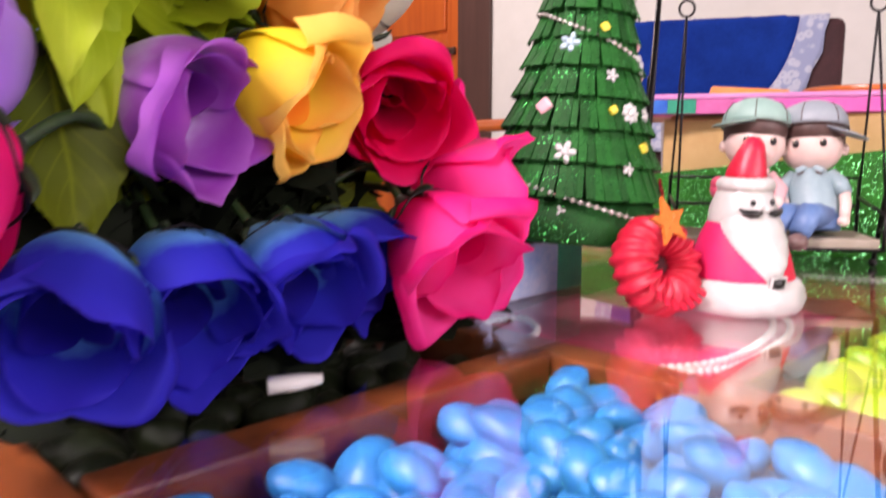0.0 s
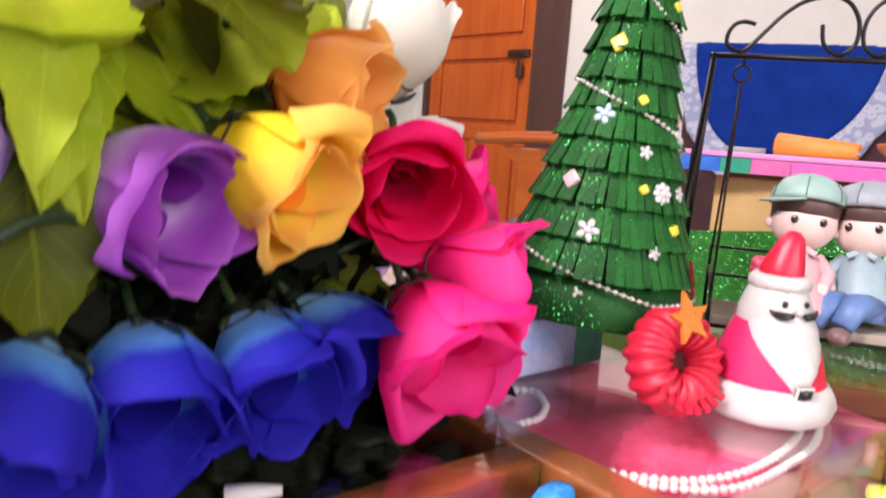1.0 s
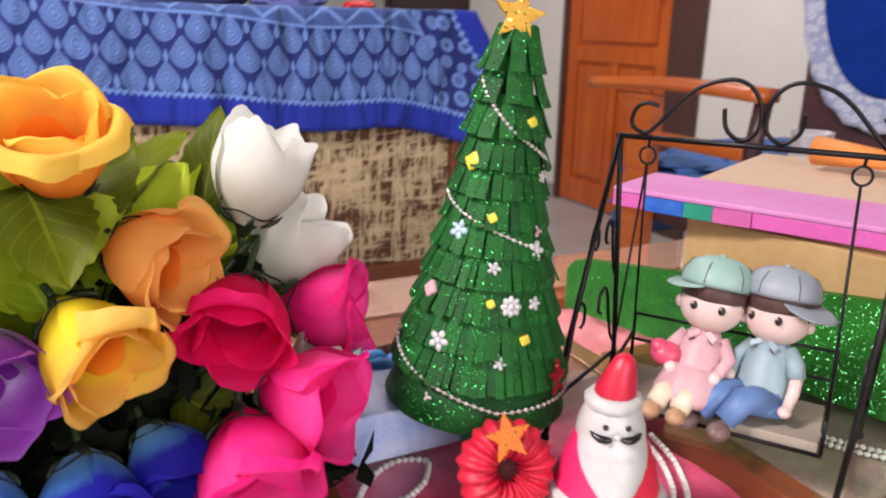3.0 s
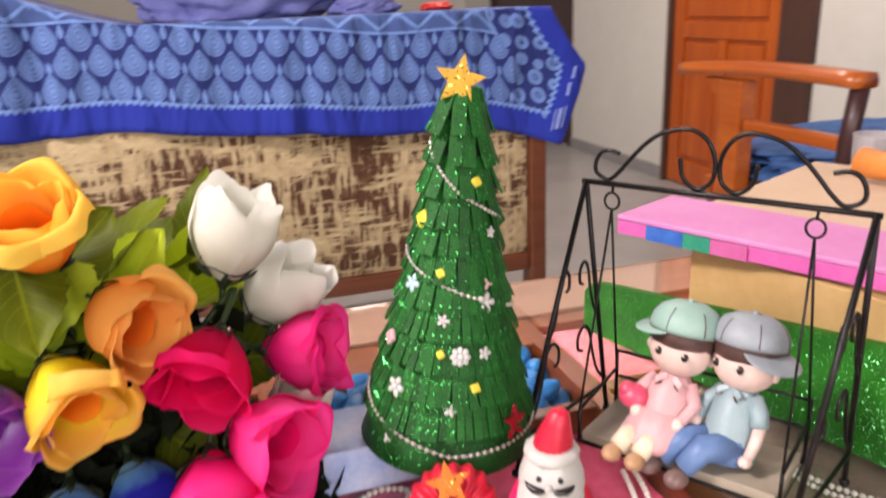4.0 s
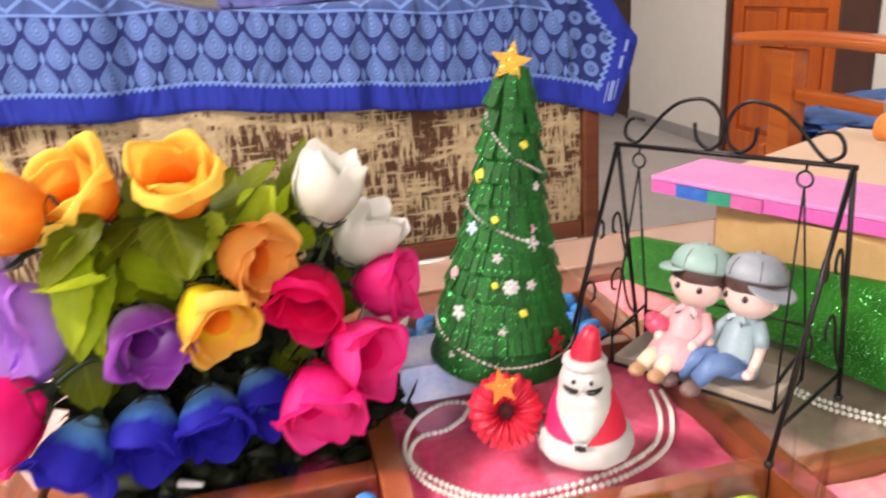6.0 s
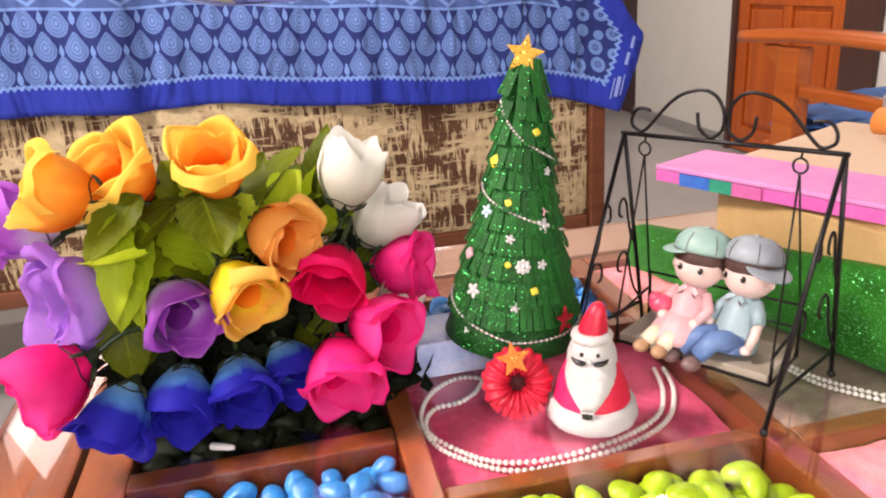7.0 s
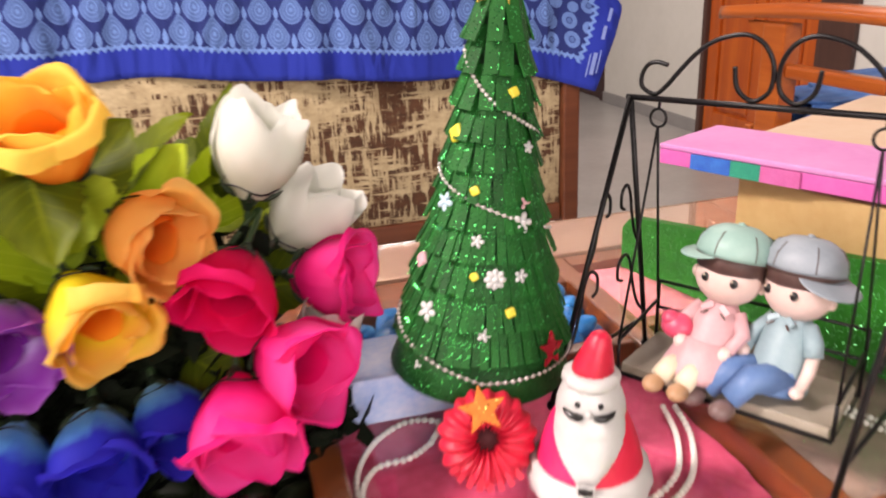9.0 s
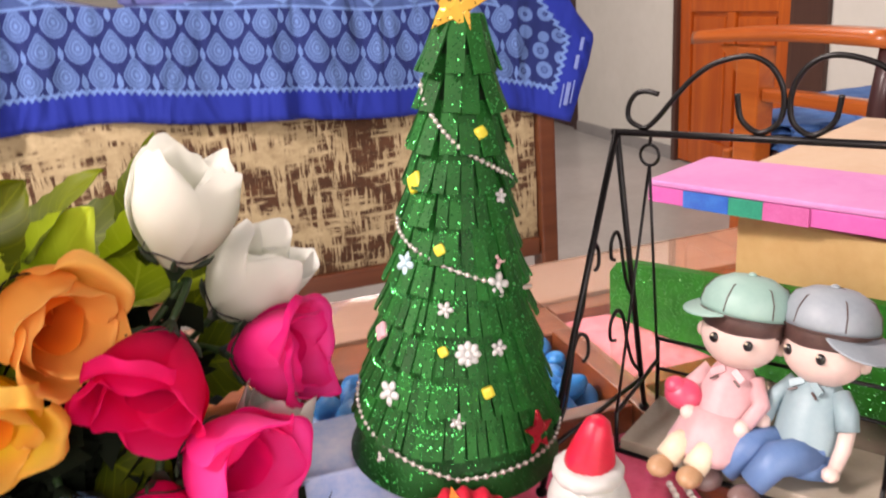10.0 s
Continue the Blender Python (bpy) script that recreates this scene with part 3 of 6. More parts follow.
def linked(name, data, parent, m, label=""):
    ob = new(name, data)
    ob.parent = parent
    ob.matrix_basis = m
    if label:
        tagged(ob, label)
    return ob


def thing(name, label, category, m=None, group="", kind=""):
    ob = new(name)
    ob.empty_display_size = 0.02
    ob.matrix_basis = m if m is not None else Matrix.Identity(4)
    return tagged(ob, label, category, group, kind)


def solid(name, bm, mats, label, category, m=None, group="", kind=""):
    ob = new(name, mesh_of(name, bm, mats))
    if m is not None:
        ob.matrix_basis = m
    return tagged(ob, label, category, group, kind)


def rng_noise(p, s=1.0, seed=0.0):
    return noise.noise(Vector(p) * s + Vector((seed, seed * 1.7, seed * 0.3)))


# ================================================================ the room
def slab(name, x0, x1, y0, y1, z0, z1, mat, label, category):
    bm = bmesh.new()
    span(bm, x0, x1, y0, y1, z0, z1)
    return solid(name, bm, mat, label, category, AL, kind="structure")


slab("floor", RU0 - 0.2, RU1 + 0.2, RV0 - 0.2, RV1 + 0.2, FLOOR - 0.1, FLOOR, M_FLOOR, "grey tiled floor of the room", "floor")
slab("ceiling", RU0 - 0.2, RU1 + 0.2, RV0 - 0.2, RV1 + 0.2, CEIL, CEIL + 0.1, M_UNSEENDARK, "unseen ceiling, made dark to cut fill light", "ceiling")
slab("wall_north", RU0 - 0.15, RU1 + 0.15, RV1, RV1 + 0.15, FLOOR, CEIL, M_WALL, "plain cream painted wall", "wall")


# east wall with two door openings
DOOR_V0, DOOR_V1, DOOR_TOP = 2.54, 3.37, 1.42
DARK_V0, DARK_V1 = 4.47, 5.97
bm = bmesh.new()
for a, b, z0 in ((RV0, DOOR_V0 - 0.01, FLOOR), (DOOR_V1, DARK_V0, FLOOR), (DARK_V1, RV1, FLOOR), (DOOR_V0 - 0.01, DOOR_V1, DOOR_TOP), (DARK_V0, DARK_V1, DOOR_TOP)):
    span(bm, RU1, RU1 + 0.15, a, b, z0, CEIL)
solid("wall_east", bm, M_WALL, "cream painted wall with two wooden doors", "wall", AL, kind="structure")

# west wall with two high windows, south wall with one wide window added for front fill
SWALL = Matrix(((0, 1, 0, 0), (-1, 0, 0, 0), (0, 0, 1, 0), (0, 0, 0, 1)))   # turns west wall numbers into south wall ones


def pierced_wall(name, label, mat, m, x0, y0, y1, openings):
    """A wall standing at x0 from y0 to y1 with framed windows (from, to, sill, head)."""
    bm = bmesh.new()
    last = y0
    for a, b, z0, z1 in openings:
        span(bm, x0 - 0.15, x0, last, a, FLOOR, CEIL)
        span(bm, x0 - 0.15, x0, a, b, FLOOR, z0)
        span(bm, x0 - 0.15, x0, a, b, z1, CEIL)
        last = b
    span(bm, x0 - 0.15, x0, last, y1, FLOOR, CEIL)
    solid(name, bm, mat, label, "wall", m, kind="structure")
    for a, b, z0, z1 in openings:
        win = thing("window", "window with a dark wooden frame and bright panes", "window", m, kind="structure")
        mid = (a + b) / 2
        bm = bmesh.new()
        for p, q, r, t in ((a, a + 0.06, z0, z1), (b - 0.06, b, z0, z1), (mid - 0.03, mid + 0.03, z0 + 0.06, z1 - 0.06), (a + 0.06, b - 0.06, z0, z0 + 0.06), (a + 0.06, b - 0.06, z1 - 0.06, z1)):
            span(bm, x0 - 0.10, x0 - 0.04, p, q, r, t, 0, 0.004)
        part("window_frame", bm, M_UNSEENDARK, win)
        for p, q in ((a + 0.06, mid - 0.03), (mid + 0.03, b - 0.06)):
            bm = bmesh.new()
            span(bm, x0 - 0.13, x0 - 0.12, p, q, z0 + 0.06, z1 - 0.06)
            part("pane", bm, M_PANE, win)


pierced_wall("wall_west", "cream painted wall with two high windows", M_WALL, AL, RU0, RV0, RV1, ((-0.10, 0.54, 1.45, 2.02), (3.25, 4.65, 1.35, 2.08)))
pierced_wall("wall_south", "unseen wall, made dark to cut fill, with an added wide window", M_UNSEENDARK, AL @ SWALL.inverted(), RV0, -RU1 - 0.15, -RU0 + 0.15, ((-1.10, 0.80, 0.25, 1.65),))

# grey skirting along the east wall
bm = bmesh.new()
for a, b in ((RV0, DOOR_V0 - 0.20), (DOOR_V1 + 0.004, DARK_V0), (DARK_V1, RV1)):
    span(bm, RU1 - 0.012, RU1 - 0.0005, a, b, FLOOR, FLOOR + 0.07, 0, 0.002)
solid("baseboard", bm, M_SKIRT, "grey tile skirting along the wall", "skirting", AL, kind="structure")

# door with raised panels
door = thing("door_1", "closed orange-brown panelled wooden door with an iron latch", "door", AL, kind="structure")
bm = bmesh.new()
span(bm, RU1 + 0.015, RU1 + 0.05, DOOR_V0 + 0.01, DOOR_V1 - 0.04, FLOOR + 0.01, DOOR_TOP - 0.01)
part("door_leaf", bm, M_DOOR, door)
bm = bmesh.new()
W0, W1 = DOOR_V0 + 0.012, DOOR_V1 - 0.042
for a, b, z0, z1 in ((W0, W0 + 0.085, FLOOR + 0.01, DOOR_TOP - 0.01), (W1 - 0.085, W1, FLOOR + 0.01, DOOR_TOP - 0.01), (W0 + 0.085, W1 - 0.085, FLOOR + 0.01, FLOOR + 0.14),
                     (W0 + 0.085, W1 - 0.085, 0.10, 0.18), (W0 + 0.085, W1 - 0.085, 0.50, 0.60), (W0 + 0.085, W1 - 0.085, 1.0, 1.08), (W0 + 0.085, W1 - 0.085, 1.42, DOOR_TOP - 0.01),
                     ((W0 + W1) / 2 - 0.03, (W0 + W1) / 2 + 0.03, FLOOR + 0.14, 0.10)):
    span(bm, RU1 - 0.004, RU1 + 0.016, a, b, z0, z1, 0, 0.006)
part("door_frame", bm, M_DOOR, door)
for a, b in ((W0 + 0.10, (W0 + W1) / 2 - 0.045), ((W0 + W1) / 2 + 0.045, W1 - 0.10)):
    for z0, z1 in ((FLOOR + 0.16, 0.08),):
        bm = bmesh.new()
        span(bm, RU1 + 0.0, RU1 + 0.017, a, b, z0, z1, 0, 0.012)
        part("door_panel", bm, M_DOOR, door)
for z0, z1 in ((0.20, 0.48), (0.62, 0.98), (1.1, 1.4)):
    bm = bmesh.new()
    span(bm, RU1 + 0.0, RU1 + 0.017, W0 + 0.10, W1 - 0.10, z0, z1, 0, 0.012)
    part("door_panel", bm, M_DOOR, door)
latch = bmesh.new()
span(latch, RU1 - 0.022, RU1 - 0.005, W0 + 0.02, W0 + 0.16, 0.50, 0.535, 0, 0.004)
tube(latch, [(RU1 - 0.03, W0 + 0.04, 0.517), (RU1 - 0.03, W0 + 0.15, 0.517)], 0.006)
span(latch, RU1 - 0.035, RU1 - 0.015, W0 + 0.045, W0 + 0.085, 0.40, 0.46, 0, 0.006)
tube(latch, [(RU1 - 0.025, W0 + 0.05, 0.46), (RU1 - 0.025, W0 + 0.05, 0.485), (RU1 - 0.025, W0 + 0.08, 0.485), (RU1 - 0.025, W0 + 0.08, 0.46)], 0.004)
part("latch", latch, M_METAL, door, "dark iron bolt and padlock")
bm = bmesh.new()
span(bm, RU1 - 0.02, RU1 + 0.03, DOOR_V1 - 0.035, DOOR_V1 - 0.002, FLOOR, DOOR_TOP)
part("jamb", bm, M_JAMB, door)
bm = bmesh.new()
span(bm, RU1 - 0.025, RU1 - 0.002, DOOR_V0 - 0.195, DOOR_V0 - 0.012, FLOOR, DOOR_TOP + 0.1, 0, 0.004)
span(bm, RU1 - 0.02, RU1 + 0.03, DOOR_V0 - 0.009, DOOR_V0 + 0.008, FLOOR, DOOR_TOP)
part("jamb", bm, M_JAMB, door, "broad brown door jamb")
door2 = thing("door_2", "dark maroon wooden door in the cream wall", "door", AL, kind="structure")
bm = bmesh.new()
span(bm, RU1 + 0.02, RU1 + 0.06, DARK_V0 + 0.06, DARK_V1 - 0.06, FLOOR + 0.005, DOOR_TOP - 0.06)
part("door_leaf", bm, M_DARKDOOR, door2)
bm = bmesh.new()
for a, b, z0, z1 in ((DARK_V0 + 0.002, DARK_V0 + 0.058, FLOOR, DOOR_TOP - 0.002), (DARK_V1 - 0.058, DARK_V1 - 0.002, FLOOR, DOOR_TOP - 0.002), (DARK_V0 + 0.06, DARK_V1 - 0.06, DOOR_TOP - 0.055, DOOR_TOP - 0.003)):
    span(bm, RU1 - 0.006, RU1 + 0.08, a, b, z0, z1, 0, 0.004)
part("door_frame", bm, M_DARKDOOR, door2)

# ceiling lamp out of view, added to brighten the far wall and door
lampo = thing("added_ceiling_light", "added tube lamp on the unseen ceiling, lifting the far wall", "lamp", AL @ pose(1.2, 2.4, CEIL))
bm = bmesh.new()
span(bm, -0.62, 0.62, -0.06, 0.06, -0.05, 0.0, 0, 0.006)
part("lamp_housing", bm, M_UNSEENDARK, lampo)
bm = bmesh.new()
tube(bm, [(-0.58, 0, -0.065), (0.58, 0, -0.065)], 0.014, 12)
part("tube", bm, M_LAMP, lampo)


# ================================================================ the sofa behind the table
SV, SU1, STOP, SBOT = 1.535, 1.035, 0.285, -0.345
sofa = thing("sofa", "wooden sofa with brown and beige woven back, seen from behind", "sofa", AL)
bm = bmesh.new()
span(bm, SU1 - 0.042, SU1, SV - 0.02, SV + 0.04, FLOOR, STOP - 0.01, 0, 0.006)
part("post", bm, M_SOFAWOOD, sofa)
bm = bmesh.new()
span(bm, -1.0, -0.958, SV - 0.02, SV + 0.04, FLOOR, STOP - 0.01, 0, 0.006)
part("post", bm, M_SOFAWOOD, sofa)
bm = bmesh.new()
span(bm, -0.956, SU1 - 0.044, SV - 0.012, SV + 0.03, SBOT, SBOT + 0.045, 0, 0.006)
part("rail", bm, M_SOFAWOOD, sofa)
bm = bmesh.new()
nx, nz = 60, 20
grid = []
for k in range(nz + 1):
    row = []
    for i in range(nx + 1):
        u = -0.955 + (SU1 - 0.045 + 0.955) * i / nx
        z = SBOT + 0.046 + (STOP - 0.02 - SBOT - 0.046) * k / nz
        puff = 0.018 * (math.sin(math.pi * i / nx) * math.sin(math.pi * k / nz)) ** 0.4 if 0 < i < nx and 0 < k < nz else 0.0
        row.append(bm.verts.new((u, SV - puff + 0.004 * rng_noise((u, 0, z), 9), z)))
    grid.append(row)
for k in range(nz):
    for i in range(nx):
        bm.faces.new((grid[k][i], grid[k][i + 1], grid[k + 1][i + 1], grid[k + 1][i]))
since(bm, 0, 0)
span(bm, -0.955, SU1 - 0.045, SV + 0.004, SV + 0.10, SBOT + 0.047, STOP - 0.02)
part("back_cushion", bm, M_WOVEN, sofa)
bm = bmesh.new()
span(bm, -0.95, SU1 - 0.05, SV + 0.11, SV + 0.72, SBOT + 0.05, SBOT + 0.26, 0, 0.03)
part("seat", bm, M_WOVEN, sofa)
for u in (-1.0, SU1 - 0.05):
    bm = bmesh.new()
    span(bm, u, u + 0.05, SV + 0.05, SV + 0.75, 0.0, 0.03, 0, 0.01)
    span(bm, u, u + 0.05, SV + 0.70, SV + 0.75, FLOOR, -0.001, 0, 0.006)
    part("arm", bm, M_SOFAWOOD, sofa)


# printed cloth over the back of the sofa
def cloth_end(z):
    pts = [(-0.06, 1.035), (0.0, 1.060), (0.10, 1.10), (0.165, 1.118), (0.22, 1.075), (0.29, 1.035), (0.5, 1.035)]
    for (a, ua), (b, ub) in zip(pts, pts[1:]):
        if z <= b:
            return ua + (ub - ua) * max(0.0, (z - a) / (b - a))
    return 1.035


def cloth_hem(u):
    z = 0.086 - 0.062 * u + 0.006 * math.sin(u * 7.0 + 0.8) + 0.004 * math.sin(u * 17)
    if u > 0.80:
        z -= 0.046 * ((u - 0.80) / 0.25) ** 1.5
    return z


bm = bmesh.new()
print_uv, edge_uv = bm.loops.layers.uv.new("print"), bm.loops.layers.uv.new("edge")
nx, ny = 150, 46
LEN = 0.62
rows, info = [], {}
for k in range(ny + 1):
    row = []
    for i in range(nx + 1):
        s = i / nx
        ub = -0.98 + 2.02 * s
        h = LEN * k / ny
        z0 = cloth_hem(ub)
        lift = max(0.0, min(1.0, (0.15 - ub) / 0.35))
        lie = STOP + 0.012 + 0.085 * lift * lift * (3 - 2 * lift)
        drop = lie - z0
        if h < drop:
            z, y = z0 + h, SV - 0.028
            fold = 0.014 * math.sin(ub * 8.5 + 0.5) + 0.009 * math.sin(ub * 21 + 1) + 0.026 * math.exp(-((ub - 0.46) / 0.022) ** 2) + 0.030 * math.exp(-((ub + 0.06) / 0.03) ** 2)
            y += fold * (1 - h / drop) ** 0.35 - 0.014 * (1 - h / drop)
            y += 0.007 * rng_noise((ub * 5.0, h * 3.0, 0), 2.0, 31) + 0.003 * rng_noise((ub * 14.0, h * 6.0, 0), 2.0, 37)
        else:
            z, y = lie + 0.003 * rng_noise((ub, h, 0), 12), SV - 0.028 + (h - drop)
        e = cloth_end(z) if y < SV else 1.04
        u = ub + (e - 1.04) * max(0.0, (s - 0.90) / 0.10) ** 1.4
        if s > 0.97 and y < SV:
            y -= 0.02 * (s - 0.97) / 0.03
        v = bm.verts.new((u, y, z))
        info[v] = (u, h, max(0.0, e - u))
        row.append(v)
    rows.append(row)
for a, b in zip(rows, rows[1:]):
    for i in range(nx):
        f = bm.faces.new((a[i], a[i + 1], b[i + 1], b[i]))
        f.smooth = True
        for lp in f.loops:
            u, h, e = info[lp.vert]
            lp[print_uv].uv, lp[edge_uv].uv = (u, h), (e, h)
cloth = solid("printed_cloth", bm, M_PRINT, "blue cotton cloth printed with white drops, draped over the sofa", "cloth", AL)
sol = cloth.modifiers.new("thickness", "SOLIDIFY")
sol.thickness, sol.offset = 0.0025, 1
# maker's mark printed on the side hem, unreadable: plain bars
M_HEMPRINT = noisy("hem_print", (0.16, 0.24, 0.60), (0.32, 0.42, 0.75), 300.0, 0.9, 0.0)
for du, z, w, h in ((0.034, 0.045, 0.009, 0.050), (0.022, 0.048, 0.0025, 0.052), (0.046, 0.042, 0.0025, 0.052), (0.034, 0.112, 0.008, 0.030), (0.031, 0.150, 0.007, 0.028)):
    bm = bmesh.new()
    box(bm, (w, 0.002, h), pose(cloth_end(z) - du, SV - 0.068, z, 0, 14, 0))
    part("printed_bar", bm, M_HEMPRINT, cloth)

# crumpled cloth and red bits on top of the sofa back
def crumple(name, label, category, mat, m, size, seed, detail=3):
    bm = bmesh.new()
    bmesh.ops.create_icosphere(bm, subdivisions=detail + 1, radius=1)
    for v in bm.verts:
        p = v.co.copy()
        d = 1 + 0.22 * rng_noise(p, 1.6, seed) + 0.14 * rng_noise(p, 4.0, seed + 3) + 0.05 * abs(rng_noise(p, 9.0, seed + 5)) + 0.22 * abs(rng_noise(p + Vector((0.3, 0, 0)), 2.6, seed + 7)) - 0.12 * abs(rng_noise(p, 5.5, seed + 11))
        v.co = Vector((p.x * size[0] * d, p.y * size[1] * d, max(p.z * d, -0.55) * size[2]))
    since(bm, 0, 0)
    low = min(v.co.z for v in bm.verts)
    for v in bm.verts:
        v.co.z -= low
    return solid(name, bm, mat, label, category, m)


TOPZ = STOP + 0.016
crumple("crumpled_cloth", "crumpled lavender blue cloth lying on the sofa back", "cloth", M_HEAP, AL @ pose(0.36, SV + 0.12, TOPZ), (0.20, 0.10, 0.10), 1.0, 4)
crumple("crumpled_cloth", "small rolled lavender blue cloth lying on the sofa back", "cloth", M_HEAP, AL @ pose(0.62, SV + 0.06, TOPZ), (0.075, 0.05, 0.028), 7.0, 4)
crumple("red_pouch", "small bright red pouch behind the crumpled cloth", "pouch", M_REDBIT, AL @ pose(0.66, SV + 0.16, TOPZ), (0.05, 0.04, 0.052), 4.0)
crumple("red_ribbon", "small flat red ribbon bow on the sofa back", "ribbon", M_REDBIT, AL @ pose(0.83, SV + 0.18, TOPZ), (0.04, 0.03, 0.012), 5.0)


# ================================================================ the armchair by the door
chair = thing("armchair", "wide orange-brown wooden armchair with a dark padded back", "chair", AL)
CU0, CU1, CVF, CVB = 1.50, 2.57, 1.66, 1.10
for u in (CU0, CU1 - 0.06):
    bm = bmesh.new()
    n = 14
    prev = None
    rows = []
    for i in range(n + 1):
        s = i / n
        v = CVF + 0.02 - (CVF + 0.06 - CVB) * s
        w = 0.040 * (1 - 0.25 * s) * (0.35 + 0.65 * min(1.0, (s + 0.004) / 0.08) ** 0.5)
        z = 0.118 + 0.012 * math.sin(s * 3.0) + 0.012 * s
        t = 0.0155
        rows.append([bm.verts.new((u + 0.03 + a, v, z + b)) for a, b in ((-w, -t), (w, -t), (w * 1.05, 0), (w * 0.8, t), (-w * 0.8, t), (-w * 1.05, 0))])
    for a, b in zip(rows, rows[1:]):
        for i in range(6):
            bm.faces.new((a[i], a[(i + 1) % 6], b[(i + 1) % 6], b[i]))
    bm.faces.new(rows[0]), bm.faces.new(list(reversed(rows[-1])))
    since(bm, 0, 0)
    part("arm", bm, M_CHAIR, chair)
    bm = bmesh.new()
    span(bm, u + 0.005, u + 0.055, CVF - 0.25, CVF - 0.17, FLOOR, 0.104, 0, 0.006)
    part("front_leg", bm, M_CHAIR, chair)
    bm = bmesh.new()
    rr = [bm.verts.new((u + a, v, z)) for a in (0.015, 0.045) for v, z in ((CVF - 0.168, 0.104), (CVF - 0.095, 0.104), (CVF - 0.130, 0.070), (CVF - 0.168, 0.03))]
    bm.faces.new(rr[:4]), bm.faces.new(list(reversed(rr[4:])))
    for i in range(4):
        bm.faces.new((rr[i], rr[(i + 1) % 4], rr[4 + (i + 1) % 4], rr[4 + i]))
    part("bracket", bm, M_CHAIR, chair)
    bm = bmesh.new()
    span(bm, u + 0.012, u + 0.048, CVB, CVF - 0.255, -0.020, 0.012, 0, 0.008)
    part("side_rail", bm, M_CHAIR, chair)
    bm = bmesh.new()
    tube(bm, [(u + 0.03, CVB + 0.01, FLOOR), (u + 0.03, CVB - 0.01, 0.0), (u + 0.03, CVB - 0.025, 0.116)], 0.020, 10)
    part("back_leg", bm, M_DARKDOOR, chair)
bm = bmesh.new()
span(bm, CU0 + 0.06, CU1 - 0.06, CVB + 0.02, CVF - 0.09, -0.24, -0.145, 0, 0.025)
part("seat", bm, M_DARKBACK, chair)
bm = bmesh.new()
span(bm, CU0 + 0.06, CU1 - 0.06, CVF - 0.089, CVF - 0.06, -0.24, -0.17, 0, 0.006)
part("front_rail", bm, M_CHAIR, chair)


# dark upholstered chair that faces the table, with a cover over its back
CF = AL @ Matrix(((0.471, 0.882, 0, 1.74), (-0.882, 0.471, 0, 1.05), (0, 0, 1, 0), (0, 0, 0, 1)))   # x along the back, y away from the table
dark_chair = thing("upholstered_chair", "dark maroon upholstered chair under a blue cover", "chair", CF)
bm = bmesh.new()
box(bm, (0.535, 0.062, 0.515), pose(0.193, 0.0, 0.125), 0, 0.028, 4)
part("backrest", bm, M_DARKBACK, dark_chair, "dark maroon padded back")
bm = bmesh.new()
span(bm, -0.05, 0.44, -0.43, -0.034, -0.25, -0.19, 0, 0.02)
part("seat", bm, M_DARKBACK, dark_chair)
for x, y in ((-0.03, -0.40), (0.42, -0.40), (-0.03, -0.06), (0.42, -0.06)):
    bm = bmesh.new()
    lathe(bm, [(0.014, FLOOR), (0.020, -0.40), (0.022, -0.2505)], 14, 0, Matrix.Translation((x, y, 0)))
    part("leg", bm, M_DARKDOOR, dark_chair)


def cover_point(a, r):
    """A rounded cloth laid over the top edge of the backrest; r is 0 at the middle, 1 at the lace's rim."""
    co, si = math.cos(a), math.sin(a)
    x = 0.105 + (0.315 if co > 0 else 0.205) * r * math.copysign(abs(co) ** 0.85, co)
    y = 0.36 * r * si
    top, half = 0.383, 0.034
    if y > half:
        d = y - half
        return (x, -half - 0.010 - d * 0.03 + 0.004 * math.sin(x * 30 + d * 9), top - d)
    if y < -half:
        d = -half - y
        return (x, half + 0.010 + d * 0.03, top - d * 0.7)
    return (x, -y * 1.25, top + 0.007)


cover = thing("chair_cover", "royal blue cover with a pale lace border on the chair", "cloth", CF)
for name, r0, r1, mat in (("cloth", 0.0, 0.80, M_BLUECLOTH), ("lace_border", 0.80, 1.0, M_LACE)):
    bm = bmesh.new()
    na, nr = 96, 24 if r0 == 0 else 6
    rows = []
    for k in range(nr + 1):
        r = r0 + (r1 - r0) * k / nr
        rows.append([bm.verts.new(cover_point(2 * math.pi * i / na, max(r, 0.002) + (0.012 * math.sin(24 * 2 * math.pi * i / na) if r > 0.99 else 0))) for i in range(na)])
    for a, b in zip(rows, rows[1:]):
        for i in range(na):
            bm.faces.new((a[i], a[(i + 1) % na], b[(i + 1) % na], b[i]))
    since(bm, 0, 0)
    ob = part(name, bm, mat, cover)
    sol = ob.modifiers.new("thickness", "SOLIDIFY")
    sol.thickness = 0.006 if r0 == 0 else 0.004


# ================================================================ the glass-topped display table
TU0, TU1, TV0, TV1 = -0.06, 1.22, -0.30, 0.62
GT = -0.0065   # underside of the glass
table = thing("display_table", "orange-brown wooden coffee table with sunken compartments under a glass top", "table", AL)
DB0, DB1, DD0, DD1 = 0.263, 0.284, 0.527, 0.548   # dividers across
BACK = 0.46
FLOORZ = -0.062


def member(name, x0, x1, y0, y1, cross=False, z0=FLOORZ, z1=GT):
    bm = bmesh.new()
    span(bm, x0, x1, y0, y1, z0, z1, 0, 0.0018)
    return part(name, bm, M_RIMGLARE if name == "back_rim" else M_TABLEV if cross else M_TABLE, table)


bm = bmesh.new()
span(bm, TU0, TU1, TV0, TV1, FLOORZ - 0.015, FLOORZ - 0.001)
